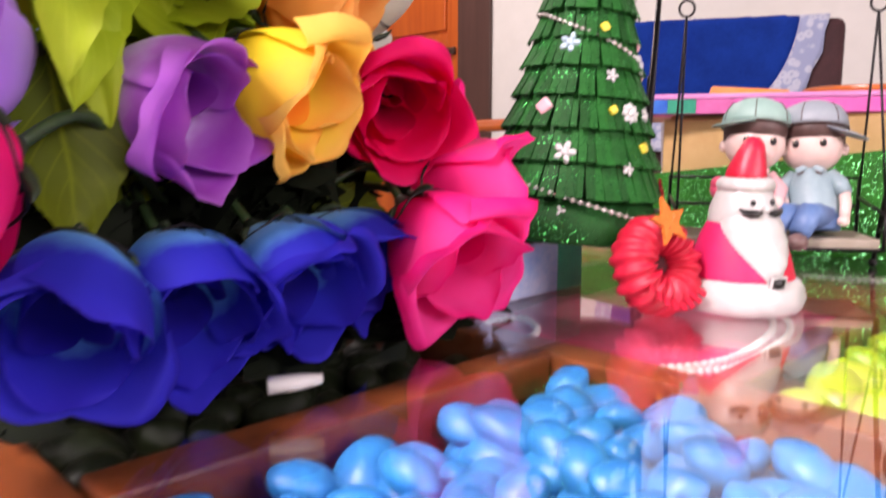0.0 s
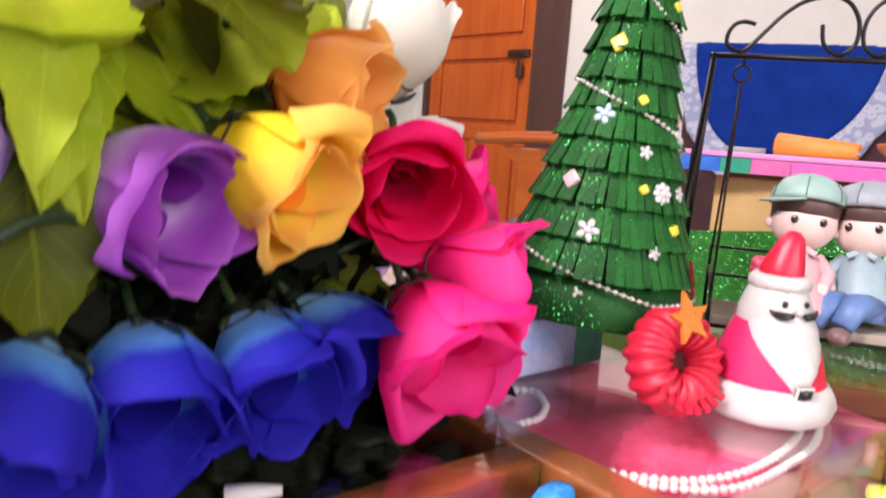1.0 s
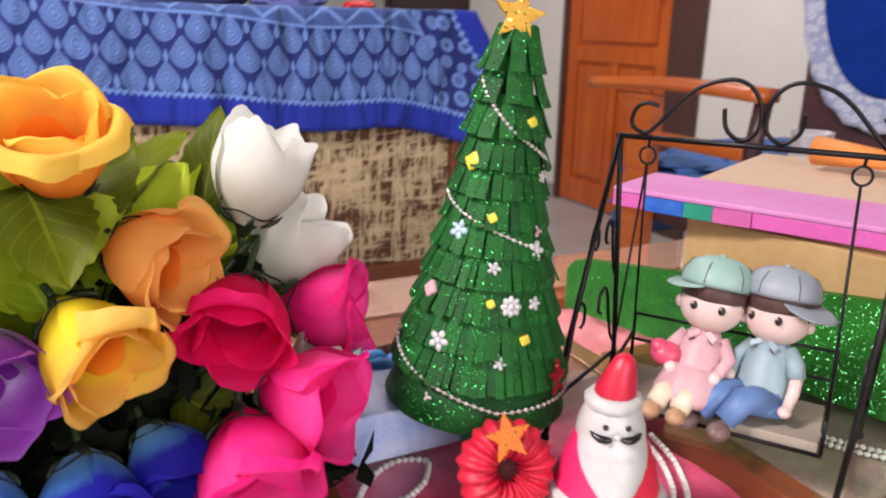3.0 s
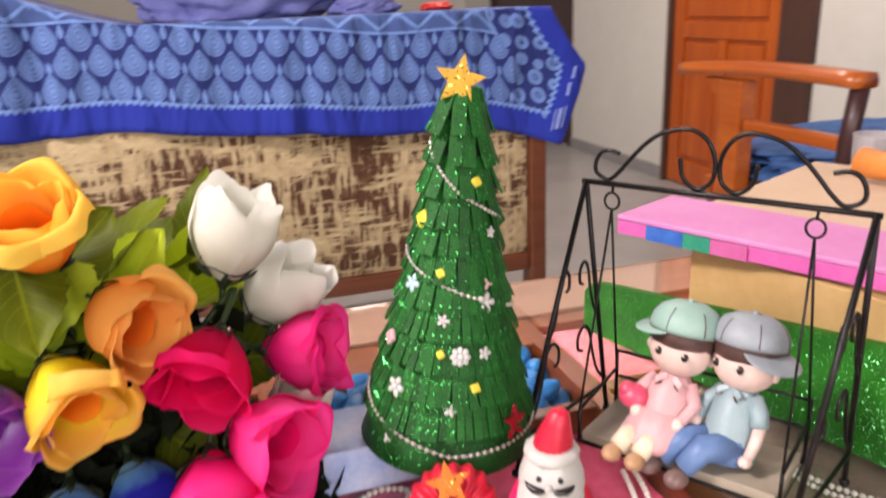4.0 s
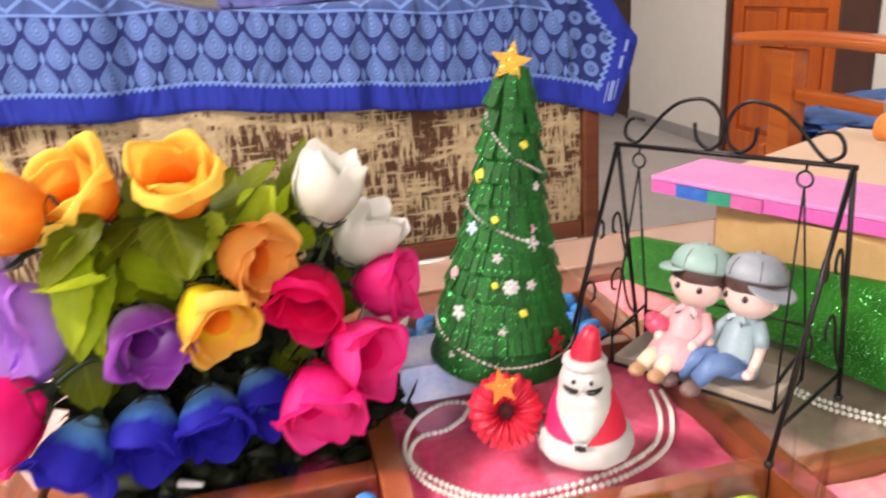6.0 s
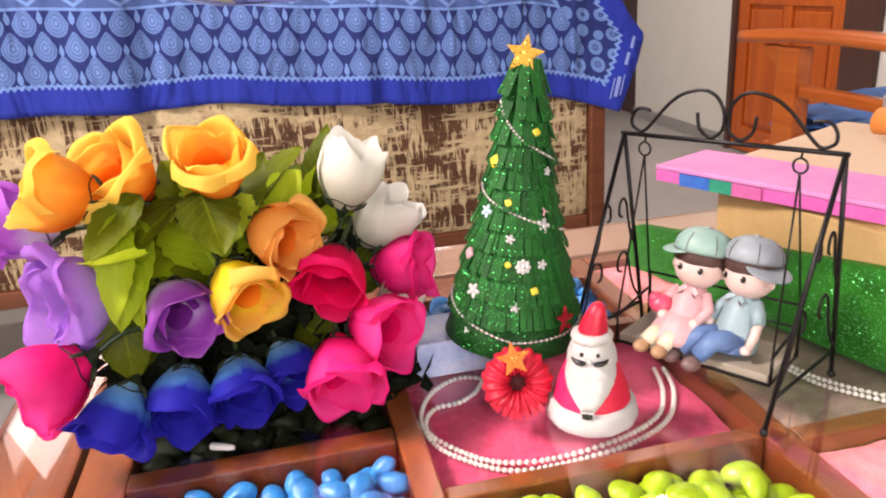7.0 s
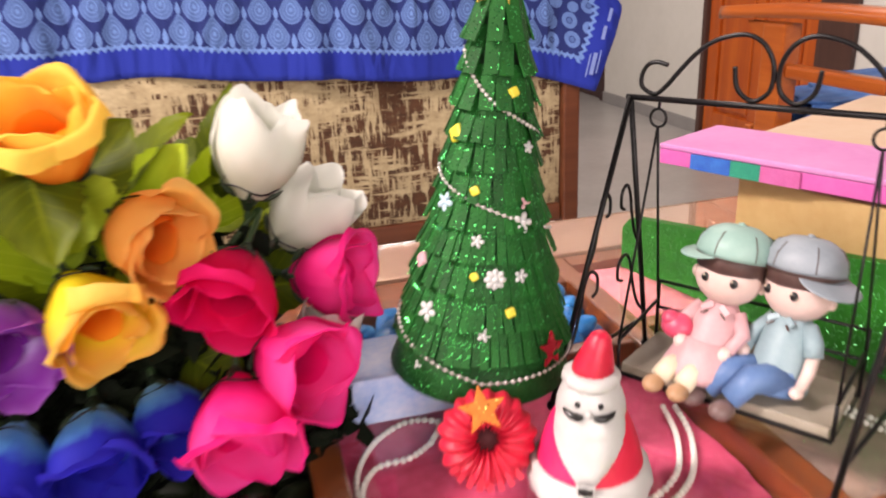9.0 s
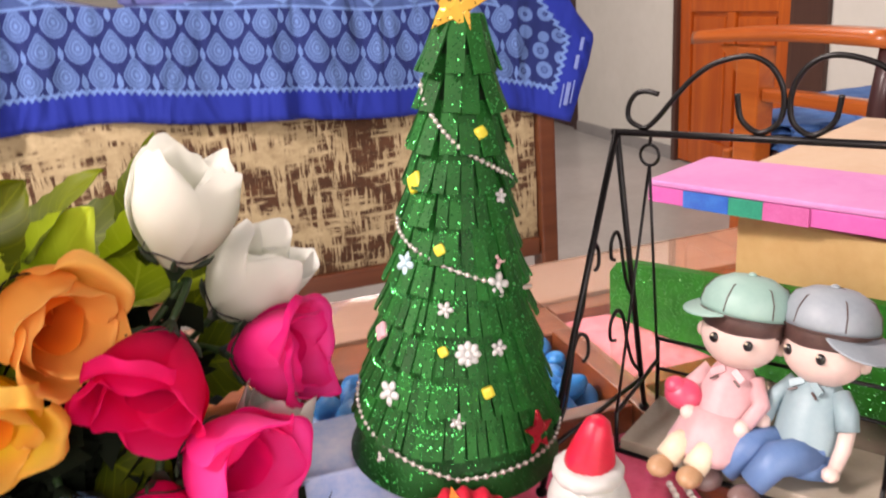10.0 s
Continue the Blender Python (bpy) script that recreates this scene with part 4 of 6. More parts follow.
part("tray_base", bm, M_TABLE, table)
member("back_rim", TU0, TU1, BACK + 0.0585, TV1)
member("inner_rim", TU0, DD1, BACK, BACK + 0.058, z1=GT - 0.004)
member("inner_rim", DD1 + 0.001, TU1, 0.495, BACK + 0.058, z1=GT - 0.004)
member("front_rim", TU0, TU1, TV0, TV0 + 0.09)
member("side_rim", TU0, 0.02, TV0 + 0.091, BACK - 0.001, True)
member("side_rim", 0.024, 0.062, TV0 + 0.091, BACK - 0.001, True, z1=GT - 0.003)
member("side_rim", TU1 - 0.12, TU1, TV0 + 0.091, BACK - 0.001, True)
member("divider", DB0, DB1, TV0 + 0.091, BACK - 0.001, True)
member("divider", DD0, DD1, TV0 + 0.091, BACK - 0.001, True)
member("divider", 0.80, 0.82, TV0 + 0.091, BACK - 0.001, True)
member("cross_divider", 0.063, DB0 - 0.001, 0.197, 0.218)
member("cross_divider", DB1 + 0.001, DD0 - 0.001, 0.117, 0.132)
member("cross_divider", DB1 + 0.001, DD0 - 0.001, 0.325, 0.340)
member("cross_divider", DD1 + 0.001, 0.799, 0.104, 0.122)
member("cross_divider", DD1 + 0.001, 0.799, 0.345, 0.362)
for u in (TU0 + 0.05, TU1 - 0.05):
    for v in (TV0 + 0.05, TV1 - 0.05):
        bm = bmesh.new()
        lathe(bm, [(0.022, FLOOR), (0.026, FLOOR + 0.05), (0.032, FLOORZ - 0.10), (0.036, FLOORZ - 0.0155)], 16, 0, Matrix.Translation((u, v, 0)))
        part("leg", bm, M_TABLE, table)
bm = bmesh.new()
span(bm, TU0 + 0.01, TU1 - 0.01, TV0 + 0.01, TV1 - 0.012, -0.006, 0.0, 0, 0.001)
glass = solid("glass_top", bm, M_GLASS, "clear glass plate lying on the display table", "glass", AL)
glass.visible_shadow = False


# loose fill in the compartments
def bed(label, mat, x0, x1, y0, y1, z, amp, seed, name="sand_bed"):
    bm = bmesh.new()
    nx, ny = 40, 40
    rows = []
    for k in range(ny + 1):
        rows.append([])
        for i in range(nx + 1):
            x, y = x0 + (x1 - x0) * i / nx, y0 + (y1 - y0) * k / ny
            rows[-1].append(bm.verts.new((x, y, z + amp * rng_noise((x, y, 0), 22, seed) + amp * 0.5 * rng_noise((x, y, 0), 70, seed))))
    for a, b in zip(rows, rows[1:]):
        for i in range(nx):
            bm.faces.new((a[i], a[i + 1], b[i + 1], b[i]))
    since(bm, 0, 0)
    return solid(name, bm, mat, label, "sand", AL, kind="stuff")


E1 = 0.0015
bed("pink coloured sand in a table compartment", M_PINKSAND, DB1 + E1, DD0 - E1, 0.132 + E1, 0.325 - E1, -0.026, 0.0025, 1)
bed("pink coloured sand in a table compartment", M_ROSESAND, DD1 + E1, 0.80 - E1, TV0 + 0.092, 0.104 - E1, -0.020, 0.003, 2)
bed("pink coloured sand in a table compartment", M_ROSESAND, DD1 + E1, 0.80 - E1, 0.362 + E1, 0.495 - E1, -0.020, 0.003, 3)
bed("brownish pink sand in a table compartment", M_GREYSAND, DD1 + E1, 0.80 - E1, 0.122 + E1, 0.345 - E1, -0.022, 0.003, 4)
bed("pale blue sand in a table compartment", M_PALEBLUE, DB1 + E1, DD0 - E1, 0.340 + E1, BACK - E1, -0.030, 0.003, 5)
bed("near-black compartment bed, coloured for the shade under the bouquet", M_SHADEBED, 0.063 + E1, DB0 - E1, 0.218 + E1, BACK - E1, -0.036, 0.004, 6, "shade_bed")


def pebble_mesh(name, mat, size, seed):
    bm = bmesh.new()
    bmesh.ops.create_icosphere(bm, subdivisions=3, radius=1)
    for v in bm.verts:
        d = 1 + 0.16 * rng_noise(v.co, 1.1, seed)
        v.co = Vector((v.co.x * size * d, v.co.y * size * 0.72 * d, v.co.z * size * 0.6 * d))
    since(bm, 0, 0)
    return mesh_of(name, bm, mat)


def pebbles(mat, label, group, x0, x1, y0, y1, top, step, size, seed):
    """A heap of pebbles: the top layer one by one, the two layers under it joined."""
    rnd = random.Random(seed)
    meshes = [pebble_mesh("pebble", mat, size * k, seed + i) for i, k in enumerate((0.82, 0.95, 1.05, 1.2))]
    under = bmesh.new()
    for layer in range(3):
        z = top - size * 0.6 - (2 - layer) * size * 0.8
        y = y0 + size * 0.8
        while y < y1 - size * 0.7:
            x = x0 + size * 0.9 + rnd.uniform(0, 0.5) * step
            while x < x1 - size * 0.8:
                m = Matrix.Translation((x + rnd.uniform(-0.2, 0.2) * size, y + rnd.uniform(-0.2, 0.2) * size, z + rnd.uniform(-0.35, 0.25) * size))
                m = AL @ m @ Euler((rnd.uniform(-0.7, 0.7), rnd.uniform(-0.7, 0.7), rnd.uniform(0, 6.28))).to_matrix().to_4x4()
                data = rnd.choice(meshes)
                if layer < 2:
                    n0 = len(under.verts)
                    under.from_mesh(data)
                    under.verts.ensure_lookup_table()
                    for v in under.verts[n0:]:
                        v.co = m @ v.co
                elif rnd.random() < 0.88:
                    ob = new("pebble", data)
                    ob.matrix_basis = m
                    tagged(ob, label, "pebble", group)
                x += step * rnd.uniform(0.9, 1.15)
            y += step * 0.8
    solid("pebble_layer", under, mat, label.replace("pebble", "pebbles"), "pebbles", kind="stuff")


pebbles(M_PEB_BLUE, "smooth bright blue pebble under the glass", "blue pebbles", 0.063, DB0, -0.02, 0.199, -0.0075, 0.0215, 0.0125, 11)
pebbles(M_PEB_LIME, "smooth lime green pebble under the glass", "lime pebbles", DB1, DD0, -0.06, 0.120, -0.0075, 0.0260, 0.0150, 12)
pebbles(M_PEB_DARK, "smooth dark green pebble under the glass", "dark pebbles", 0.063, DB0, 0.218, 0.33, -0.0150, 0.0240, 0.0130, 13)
pebbles(M_PEB_BLUE, "smooth bright blue pebble under the glass", "blue pebbles", DB1, DD0 + 0.009, 0.345, BACK, -0.0065, 0.0225, 0.0140, 14)


# pearl strings lying on the sand
def beads(name, label, pts, r, m, z=None):
    """A string of pearls, one pearl a step, along a smooth line through the points."""
    P = [Vector(p) for p in pts]
    dense = []
    for i in range(len(P) - 1):
        a, b, c, d = P[max(i - 1, 0)], P[i], P[i + 1], P[min(i + 2, len(P) - 1)]
        for k in range(30):
            t = k / 30
            dense.append(0.5 * ((2 * b) + (c - a) * t + (2 * a - 5 * b + 4 * c - d) * t * t + (3 * b - a - 3 * c + d) * t ** 3))
    bm = bmesh.new()
    bmesh.ops.create_uvsphere(bm, u_segments=12, v_segments=8, radius=r)
    since(bm, 0, 0)
    pearl = mesh_of("pearl", bm, M_PEARL)
    top = thing(name, label, "necklace", m)
    walked, last = 0.0, dense[0]
    spots = [last]
    for p in dense[1:]:
        walked += (p - last).length
        last = p
        if walked >= 2 * r * 0.98:
            spots.append(p)
            walked = 0.0
    for p in spots:
        linked("pearl", pearl, top, Matrix.Translation(p))
    bm = bmesh.new()
    tube(bm, spots, 0.0006, 5)
    part("thread", bm, M_WHITE, top)
    return top


def uv(x, y, z):
    return ((x + y) / math.sqrt(2), (y - x) / math.sqrt(2), z)


PZ = -0.0215
beads("pearl_string", "string of white pearls lying in loops on pink sand", [uv(0.052, 0.436, PZ), uv(0.045, 0.458, PZ), uv(0.024, 0.448, PZ), uv(0.018, 0.415, PZ), uv(0.032, 0.378, PZ), uv(0.064, 0.352, PZ), uv(0.10, 0.346, PZ), uv(0.135, 0.352, PZ), uv(0.168, 0.382, PZ), uv(0.20, 0.425, PZ), uv(0.214, 0.47, PZ), uv(0.205, 0.515, PZ), uv(0.186, 0.548, PZ)], 0.0023, AL)
beads("pearl_string", "string of white pearls lying in loops on pink sand", [uv(0.052, 0.434, PZ), uv(0.048, 0.415, PZ), uv(0.034, 0.395, PZ), uv(0.046, 0.366, PZ), uv(0.085, 0.354, PZ), uv(0.12, 0.356, PZ), uv(0.155, 0.380, PZ), uv(0.19, 0.427, PZ), uv(0.205, 0.47, PZ), uv(0.197, 0.51, PZ), uv(0.178, 0.545, PZ)], 0.0023, AL)
GZ = -0.018
beads("pearl_string", "row of white pearls lying on brownish sand", [uv(0.275, 0.60, GZ), uv(0.305, 0.583, GZ), uv(0.34, 0.575, GZ), uv(0.38, 0.574, GZ), uv(0.42, 0.585, GZ)], 0.0022, AL)
beads("pearl_string", "row of white pearls lying on brownish sand", [uv(0.283, 0.588, GZ), uv(0.31, 0.572, GZ), uv(0.345, 0.566, GZ), uv(0.385, 0.566, GZ), uv(0.42, 0.576, GZ)], 0.0022, AL)


# ================================================================ paper tree
TX, TY = 0.0715, 0.4655
tree = thing("paper_tree", "cone-shaped Christmas tree of green glitter paper strips with tiny ornaments", "christmas tree", Matrix.Translation((TX, TY, 0)) @ Matrix.Rotation(radians(4.8), 4, (-0.5, 0.86, 0)))
TB, TT = 0.034, 0.268


def tree_r(z):
    return 0.0582 - 0.256 * (z - TB) if z < 0.15 else max(0.006, 0.0285 - 0.165 * (z - 0.15))


bm = bmesh.new()
lathe(bm, [(tree_r(TB) - 0.001, TB), (tree_r(TB) + 0.0005, TB + 0.002), (tree_r(0.062) - 0.0015, 0.062)], 48)
part("base_band", bm, M_GREEN, tree)
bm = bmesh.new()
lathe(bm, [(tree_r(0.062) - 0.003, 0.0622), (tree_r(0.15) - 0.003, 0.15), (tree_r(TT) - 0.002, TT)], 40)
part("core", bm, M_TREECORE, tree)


def strip_mesh(w, length, bend):
    """One paper strip, hanging from its top edge, slightly bent outwards."""
    bm = bmesh.new()
    rows = []
    for k in range(4):
        t = k / 3
        y = -bend * t * t
        rows.append([bm.verts.new((x, y + dy, -length * t)) for x, dy in ((-w / 2, -0.0006), (w / 2, -0.0006), (w / 2, 0.0006), (-w / 2, 0.0006))])
    for a, b in zip(rows, rows[1:]):
        for i in range(4):
            bm.faces.new((a[i], a[(i + 1) % 4], b[(i + 1) % 4], b[i]))
    bm.faces.new(rows[0]), bm.faces.new(list(reversed(rows[-1])))
    return mesh_of("paper_strip", bm, M_GREEN)


rnd = random.Random(5)
tiers = [(0.058, 0.024), (0.078, 0.026), (0.098, 0.026), (0.117, 0.026), (0.135, 0.026), (0.152, 0.025), (0.169, 0.025), (0.185, 0.025), (0.203, 0.026), (0.222, 0.028), (0.240, 0.028)]
hidden = bmesh.new()   # strips on the far side, joined
for k, (zb, ln) in enumerate(tiers):
    zt = zb + ln
    r = tree_r(zb)
    wide = 0.0050 if k < 5 else 0.0060 if k < 8 else 0.0090
    n = max(5, round(2 * math.pi * r / wide))
    w = 2 * math.pi * r / n
    kinds = [strip_mesh(w * q, ln * l, b) for q, l, b in ((1.0, 1.0, 0.0016), (1.06, 1.03, 0.0024), (0.93, 0.975, 0.0010), (1.02, 0.99, 0.0018))]
    slope = math.degrees(math.atan2(tree_r(zb) - tree_r(zt), ln))
    for i in range(n):
        a = 2 * math.pi * (i + 0.5 * (k % 2)) / n + rnd.uniform(-0.02, 0.02)
        m = Matrix.Rotation(a + math.pi / 2, 4, "Z") @ Matrix.Translation((0, -tree_r(zt) - 0.0005 - 0.0006 * (i % 2), zt)) @ Matrix.Rotation(radians(-slope - 7.0 - rnd.uniform(0.0, 1.3) * (1 if k < 7 else 3.0)), 4, "X") @ Matrix.Rotation(radians(rnd.uniform(-1.0, 1.0) * (1 if k < 7 else 5)), 4, "Y")
        kind = rnd.choice(kinds)
        if math.sin(a) > 0.35 and k < 8:
            n0 = len(hidden.verts)
            hidden.from_mesh(kind)
            hidden.verts.ensure_lookup_table()
            bmesh.ops.transform(hidden, matrix=m, verts=hidden.verts[n0:])
        else:
            linked("paper_strip", kind, tree, m)
tagged(part("rear_paper", hidden, M_GREEN, tree), kind="stuff")

# bead garland winding down
turns = [(-140, 0.238), (-62, 0.208), (28, 0.186), (208, 0.168), (298, 0.150), (388, 0.130), (568, 0.072), (658, 0.051), (748, 0.056)]
bm = bmesh.new()
path = []
for (a0, z0), (a1, z1) in zip(turns, turns[1:]):
    for k in range(40):
        t = k / 40
        a, z = radians(a0 + (a1 - a0) * t), z0 + (z1 - z0) * t
        q = tree_r(z) + 0.0052
        path.append(Vector((q * math.cos(a), q * math.sin(a), z)))
walked, last = 0.0, path[0]
for p in path[1:]:
    d = (p - last).length
    walked += d
    if walked > 0.0031:
        walked = 0
        bmesh.ops.create_icosphere(bm, subdivisions=1, radius=0.0015, matrix=Matrix.Translation(p))
    last = p
since(bm, 0, 0)
tube(bm, path, 0.0004, 4)
tagged(part("garland", bm, M_BEAD, tree, "silver bead garland"), kind="stuff")


def on_tree(x, y, z, out=0.0048):
    """A pose on the cone's skin at the bearing of a place, its -y axis outwards."""
    a = math.atan2(y - TY, x - TX)
    q = tree_r(z) + out
    return Matrix.Rotation(a + math.pi / 2, 4, "Z") @ Matrix.Translation((0, -q, z)) @ Matrix.Rotation(radians(-13), 4, "X")


def flower_bit(petals, size, mat):
    bm = bmesh.new()
    for i in range(petals):
        a = 2 * math.pi * i / petals
        ball(bm, (size * 0.6 * math.cos(a), 0, size * 0.6 * math.sin(a)), (size * 0.42, size * 0.25, size * 0.30), 0, Matrix.Rotation(-a, 4, "Y"), 8, 6)
    ball(bm, (0, -size * 0.1, 0), (size * 0.32, size * 0.3, size * 0.32), 0, None, 8, 6)
    return bm


for name, x, y, z, bits, size, mat in (
        ("daisy", 0.099, 0.425, 0.111, 8, 0.0065, M_WHITEBIT), ("flower", 0.057, 0.414, 0.086, 5, 0.0068, M_WHITEBIT), ("flower", 0.058, 0.435, 0.150, 5, 0.0065, M_BLUEBIT),
        ("flower", 0.108, 0.445, 0.142, 5, 0.0065, M_WHITEBIT), ("flower", 0.097, 0.417, 0.079, 5, 0.0042, M_WHITEBIT), ("flower", 0.120, 0.432, 0.112, 5, 0.0045, M_WHITEBIT),
        ("flower", 0.083, 0.43, 0.132, 5, 0.0042, M_WHITEBIT), ("flower", 0.110, 0.455, 0.184, 5, 0.0038, M_WHITEBIT), ("flower", 0.107, 0.449, 0.153, 3, 0.0040, M_PINKBIT), ("flower", 0.06, 0.42, 0.053, 3, 0.0030, M_WHITEBIT)):
    part(name, flower_bit(bits, size, mat), mat, tree, m=on_tree(x, y, z))
for name, x, y, z, size, mat in (("square", 0.046, 0.431, 0.112, 0.0085, M_PINKBIT), ("square", 0.064, 0.449, 0.190, 0.009, M_YELLOWBIT), ("square", 0.085, 0.424, 0.112, 0.0050, M_YELLOWBIT),
                                 ("square", 0.116, 0.422, 0.092, 0.0060, M_YELLOWBIT), ("square", 0.078, 0.432, 0.160, 0.0055, M_YELLOWBIT), ("square", 0.095, 0.448, 0.215, 0.0058, M_YELLOWBIT)):
    bm = bmesh.new()
    box(bm, (size, 0.0034, size), pose(0, 0, 0, 0, 25 + 400 * x, 0), 0, 0.0016)
    part(name, bm, mat, tree, m=on_tree(x, y, z))
bm = bmesh.new()
star(bm, 0.0115, 0.0052, 0.0018)
part("red_star", bm, M_REDSTAR, tree, "red glitter star", on_tree(0.126, 0.453, 0.064, 0.005) @ pose(0, 0, 0, 0, 8, 0))
bm = bmesh.new()
star(bm, 0.0158, 0.0072, 0.003)
part("star", bm, M_GOLD, tree, "yellow foam star at the tip", pose(0.0020, -0.009, 0.2725, -8, 8, 25))

# low block that carries the tree
block = thing("foam_block", "low pale blue foam block with a teal end under the tree", "foam block", AL)
for x0, x1, mat in ((0.262, 0.285, M_TAPEBLUE), (0.2852, 0.374, M_PALEFOAM), (0.3742, 0.400, M_TAPETEAL)):
    bm = bmesh.new()
    span(bm, x0, x1, 0.278, 0.336, 0.0, TB - 0.0005, 0, 0.0015)
    part("section", bm, mat, block)


# ================================================================ pleated paper ring with a star
RX, RY, RZ = 0.113, 0.400, 0.0268
ring_axis = Vector((0.50, -0.76, 0.32)).normalized()
turn = ring_axis.to_track_quat("-Y", "Z").to_matrix().to_4x4()
ring = thing("paper_ring", "pleated red paper ring with an orange star", "paper ornament", Matrix.Translation((RX, RY, RZ)))
bm = bmesh.new()
NA, NB = 144, 20
rows = []
for i in range(NA):
    a = 2 * math.pi * i / NA
    pleat = 1 + 0.11 * math.sin(a * 18) + 0.05 * math.sin(a * 7 + 1)
    row = []
    for k in range(NB):
        b = 2 * math.pi * k / NB
        R, r = 0.0170, 0.0106 * pleat
        q = R + r * math.cos(b)
        row.append(bm.verts.new((q * math.cos(a), 1.05 * r * math.sin(b) * 1.15, q * math.sin(a))))
    rows.append(row)
for i in range(NA):
    a, b = rows[i], rows[(i + 1) % NA]
    for k in range(NB):
        bm.faces.new((a[k], b[k], b[(k + 1) % NB], a[(k + 1) % NB]))
since(bm, 0, 0)
part("ring", bm, M_REDPAPER, ring, m=turn)
# lining added to close the ring's hole, coloured dark for the shade in it
bm = bmesh.new()
lathe(bm, [(0.0085, -0.002), (0.0062, 0.004), (0.0066, 0.024), (0.0002, 0.0245)], 32, 0, pose(0, 0.0, 0, -90, 0, 0))
part("sleeve", bm, M_HOLESHADE, ring, m=turn)
bm = bmesh.new()
for i in range(8):
    a = math.radians(212 + i * 14)
    box(bm, (0.0035, 0.0012, 0.012), turn @ Matrix.Rotation(-a + math.pi / 2, 4, "Y") @ Matrix.Translation((0, -0.0115, 0.0215)) @ pose(0, 0, 0, 25, 0, 0))
part("fringe", bm, M_REDPAPER, ring)
bm = bmesh.new()
star(bm, 0.0140, 0.0062, 0.0022)
part("star", bm, M_ORANGE, ring, "orange foam star", Matrix.Translation((0.003, -0.010, 0.0255)) @ turn @ pose(0, 0, 0, 0, -8, 0))


# ================================================================ bearded figurine in a red coat: one mesh
SX, SY = 0.167, 0.421
bm = bmesh.new()
fur = lambda a, k: 1 + 0.012 * math.sin(a * 11 + k) + 0.008 * math.sin(a * 23 + 2 * k)
lathe(bm, [(0.0330, 0.0), (0.0354, 0.0025), (0.0364, 0.0080), (0.0352, 0.0140), (0.0330, 0.0182), (0.0300, 0.0196)], 56, 0, None, fur)
# coat; its right half takes the red painted as if warmly lit
n0 = len(bm.faces)
lathe(bm, [(0.0312, 0.0165), (0.0300, 0.022), (0.0268, 0.034), (0.0238, 0.043), (0.0202, 0.051), (0.0160, 0.057)], 40, 1)
for f in bm.faces[n0:]:
    if f.calc_center_median().x > 0:
        f.material_index = 4
lathe(bm, [(0.0150, 0.0440), (0.0186, 0.0475), (0.0198, 0.0525), (0.0192, 0.0590), (0.0174, 0.0645), (0.0152, 0.0700), (0.0120, 0.0745)], 36, 0)
# beard: broad at the cheeks, running to a point at the belt
rows = []
for k in range(25):
    z = 0.0175 + 0.0425 * k / 24
    rb = 0.0312 - 0.0114 * (z - 0.017) / 0.029 if z < 0.046 else 0.0198 - 0.0008 * (z - 0.046) / 0.014
    half = 0.16 + 1.38 * min(1.0, (z - 0.0172) / 0.028) ** 1.5
    fade = min(1.0, max(0.0, (0.0605 - z) / 0.012))
    row = []
    for i in range(19):
        s = 2 * i / 18 - 1
        lock = 0.0005 * math.sin(s * half * 16 + z * 500)
        r = rb - 0.0010 + (0.0040 + 0.0016 * math.sin(math.pi * k / 24) + lock) * (1 - abs(s) ** 3) * min(1.0, 0.35 + k / 8) * fade
        row.append(bm.verts.new((r * math.sin(s * half), -r * math.cos(s * half), z)))
    rows.append(row)
n0 = len(bm.faces)
for a, b in zip(rows, rows[1:]):
    for i in range(18):
        bm.faces.new((a[i], a[i + 1], b[i + 1], b[i]))
since(bm, n0, 0)
tube(bm, [((0.0118 + 0.0004 * math.sin(i * 2.1)) * math.cos(2 * math.pi * i / 36), (0.0118 + 0.0004 * math.sin(i * 2.1)) * math.sin(2 * math.pi * i / 36) - 0.0005, 0.0735) for i in range(36)], [0.0047 + 0.0003 * math.sin(i * 3.3) for i in range(36)], 10, 0, True)
lathe(bm, [(0.0116, 0.0745), (0.0116, 0.0790), (0.0100, 0.0860), (0.0079, 0.0930), (0.0056, 0.0995), (0.0026, 0.1022)], 28, 2, pose(0, 0, 0.074, 0, 11, 0) @ pose(0, 0, -0.074), lambda a, k: 1 + 0.025 * math.sin(a * 5 + k * 1.3))
for sx in (-1, 1):
    ball(bm, (sx * 0.0063, -0.0168, 0.0640), (0.0017, 0.0013, 0.0019), 3, None, 10, 8)
    pts = [(sx * x, -math.sqrt(0.0208 ** 2 - x * x), z) for x, z in ((0.0030, 0.0586), (0.0055, 0.0580), (0.0090, 0.0580), (0.0122, 0.0590), (0.0142, 0.0608))]
    tube(bm, pts, [0.0012, 0.0022, 0.0023, 0.0016, 0.0004], 8, 3)
ball(bm, (0, -0.0205, 0.0605), (0.0024, 0.0022, 0.0022), 0, None, 10, 8)
box(bm, (0.0104, 0.0030, 0.0082), pose(0, -0.0330, 0.0200, 12, 0, 0), 0, 0.0012)
ball(bm, (0, -0.0336, 0.0200), (0.0044, 0.0026, 0.0036), 3, None, 14, 8)
solid("figurine", bm, [M_WHITE, M_COATDAYLIT, M_RED, M_INK, M_COATWARMLIT], "painted white-bearded figurine in red coat and hat on the glass", "figurine", pose(SX, SY, 0, 0, 0, 16) @ Matrix.Diagonal((0.97, 0.97, 0.955, 1)))


# ================================================================ wire garden swing
TL, TR = Vector((0.147, 0.544, 0.1985)), Vector((0.316, 0.512, 0.1985))
along = (TR - TL).normalized()
back = Vector((-along.y, along.x, 0))
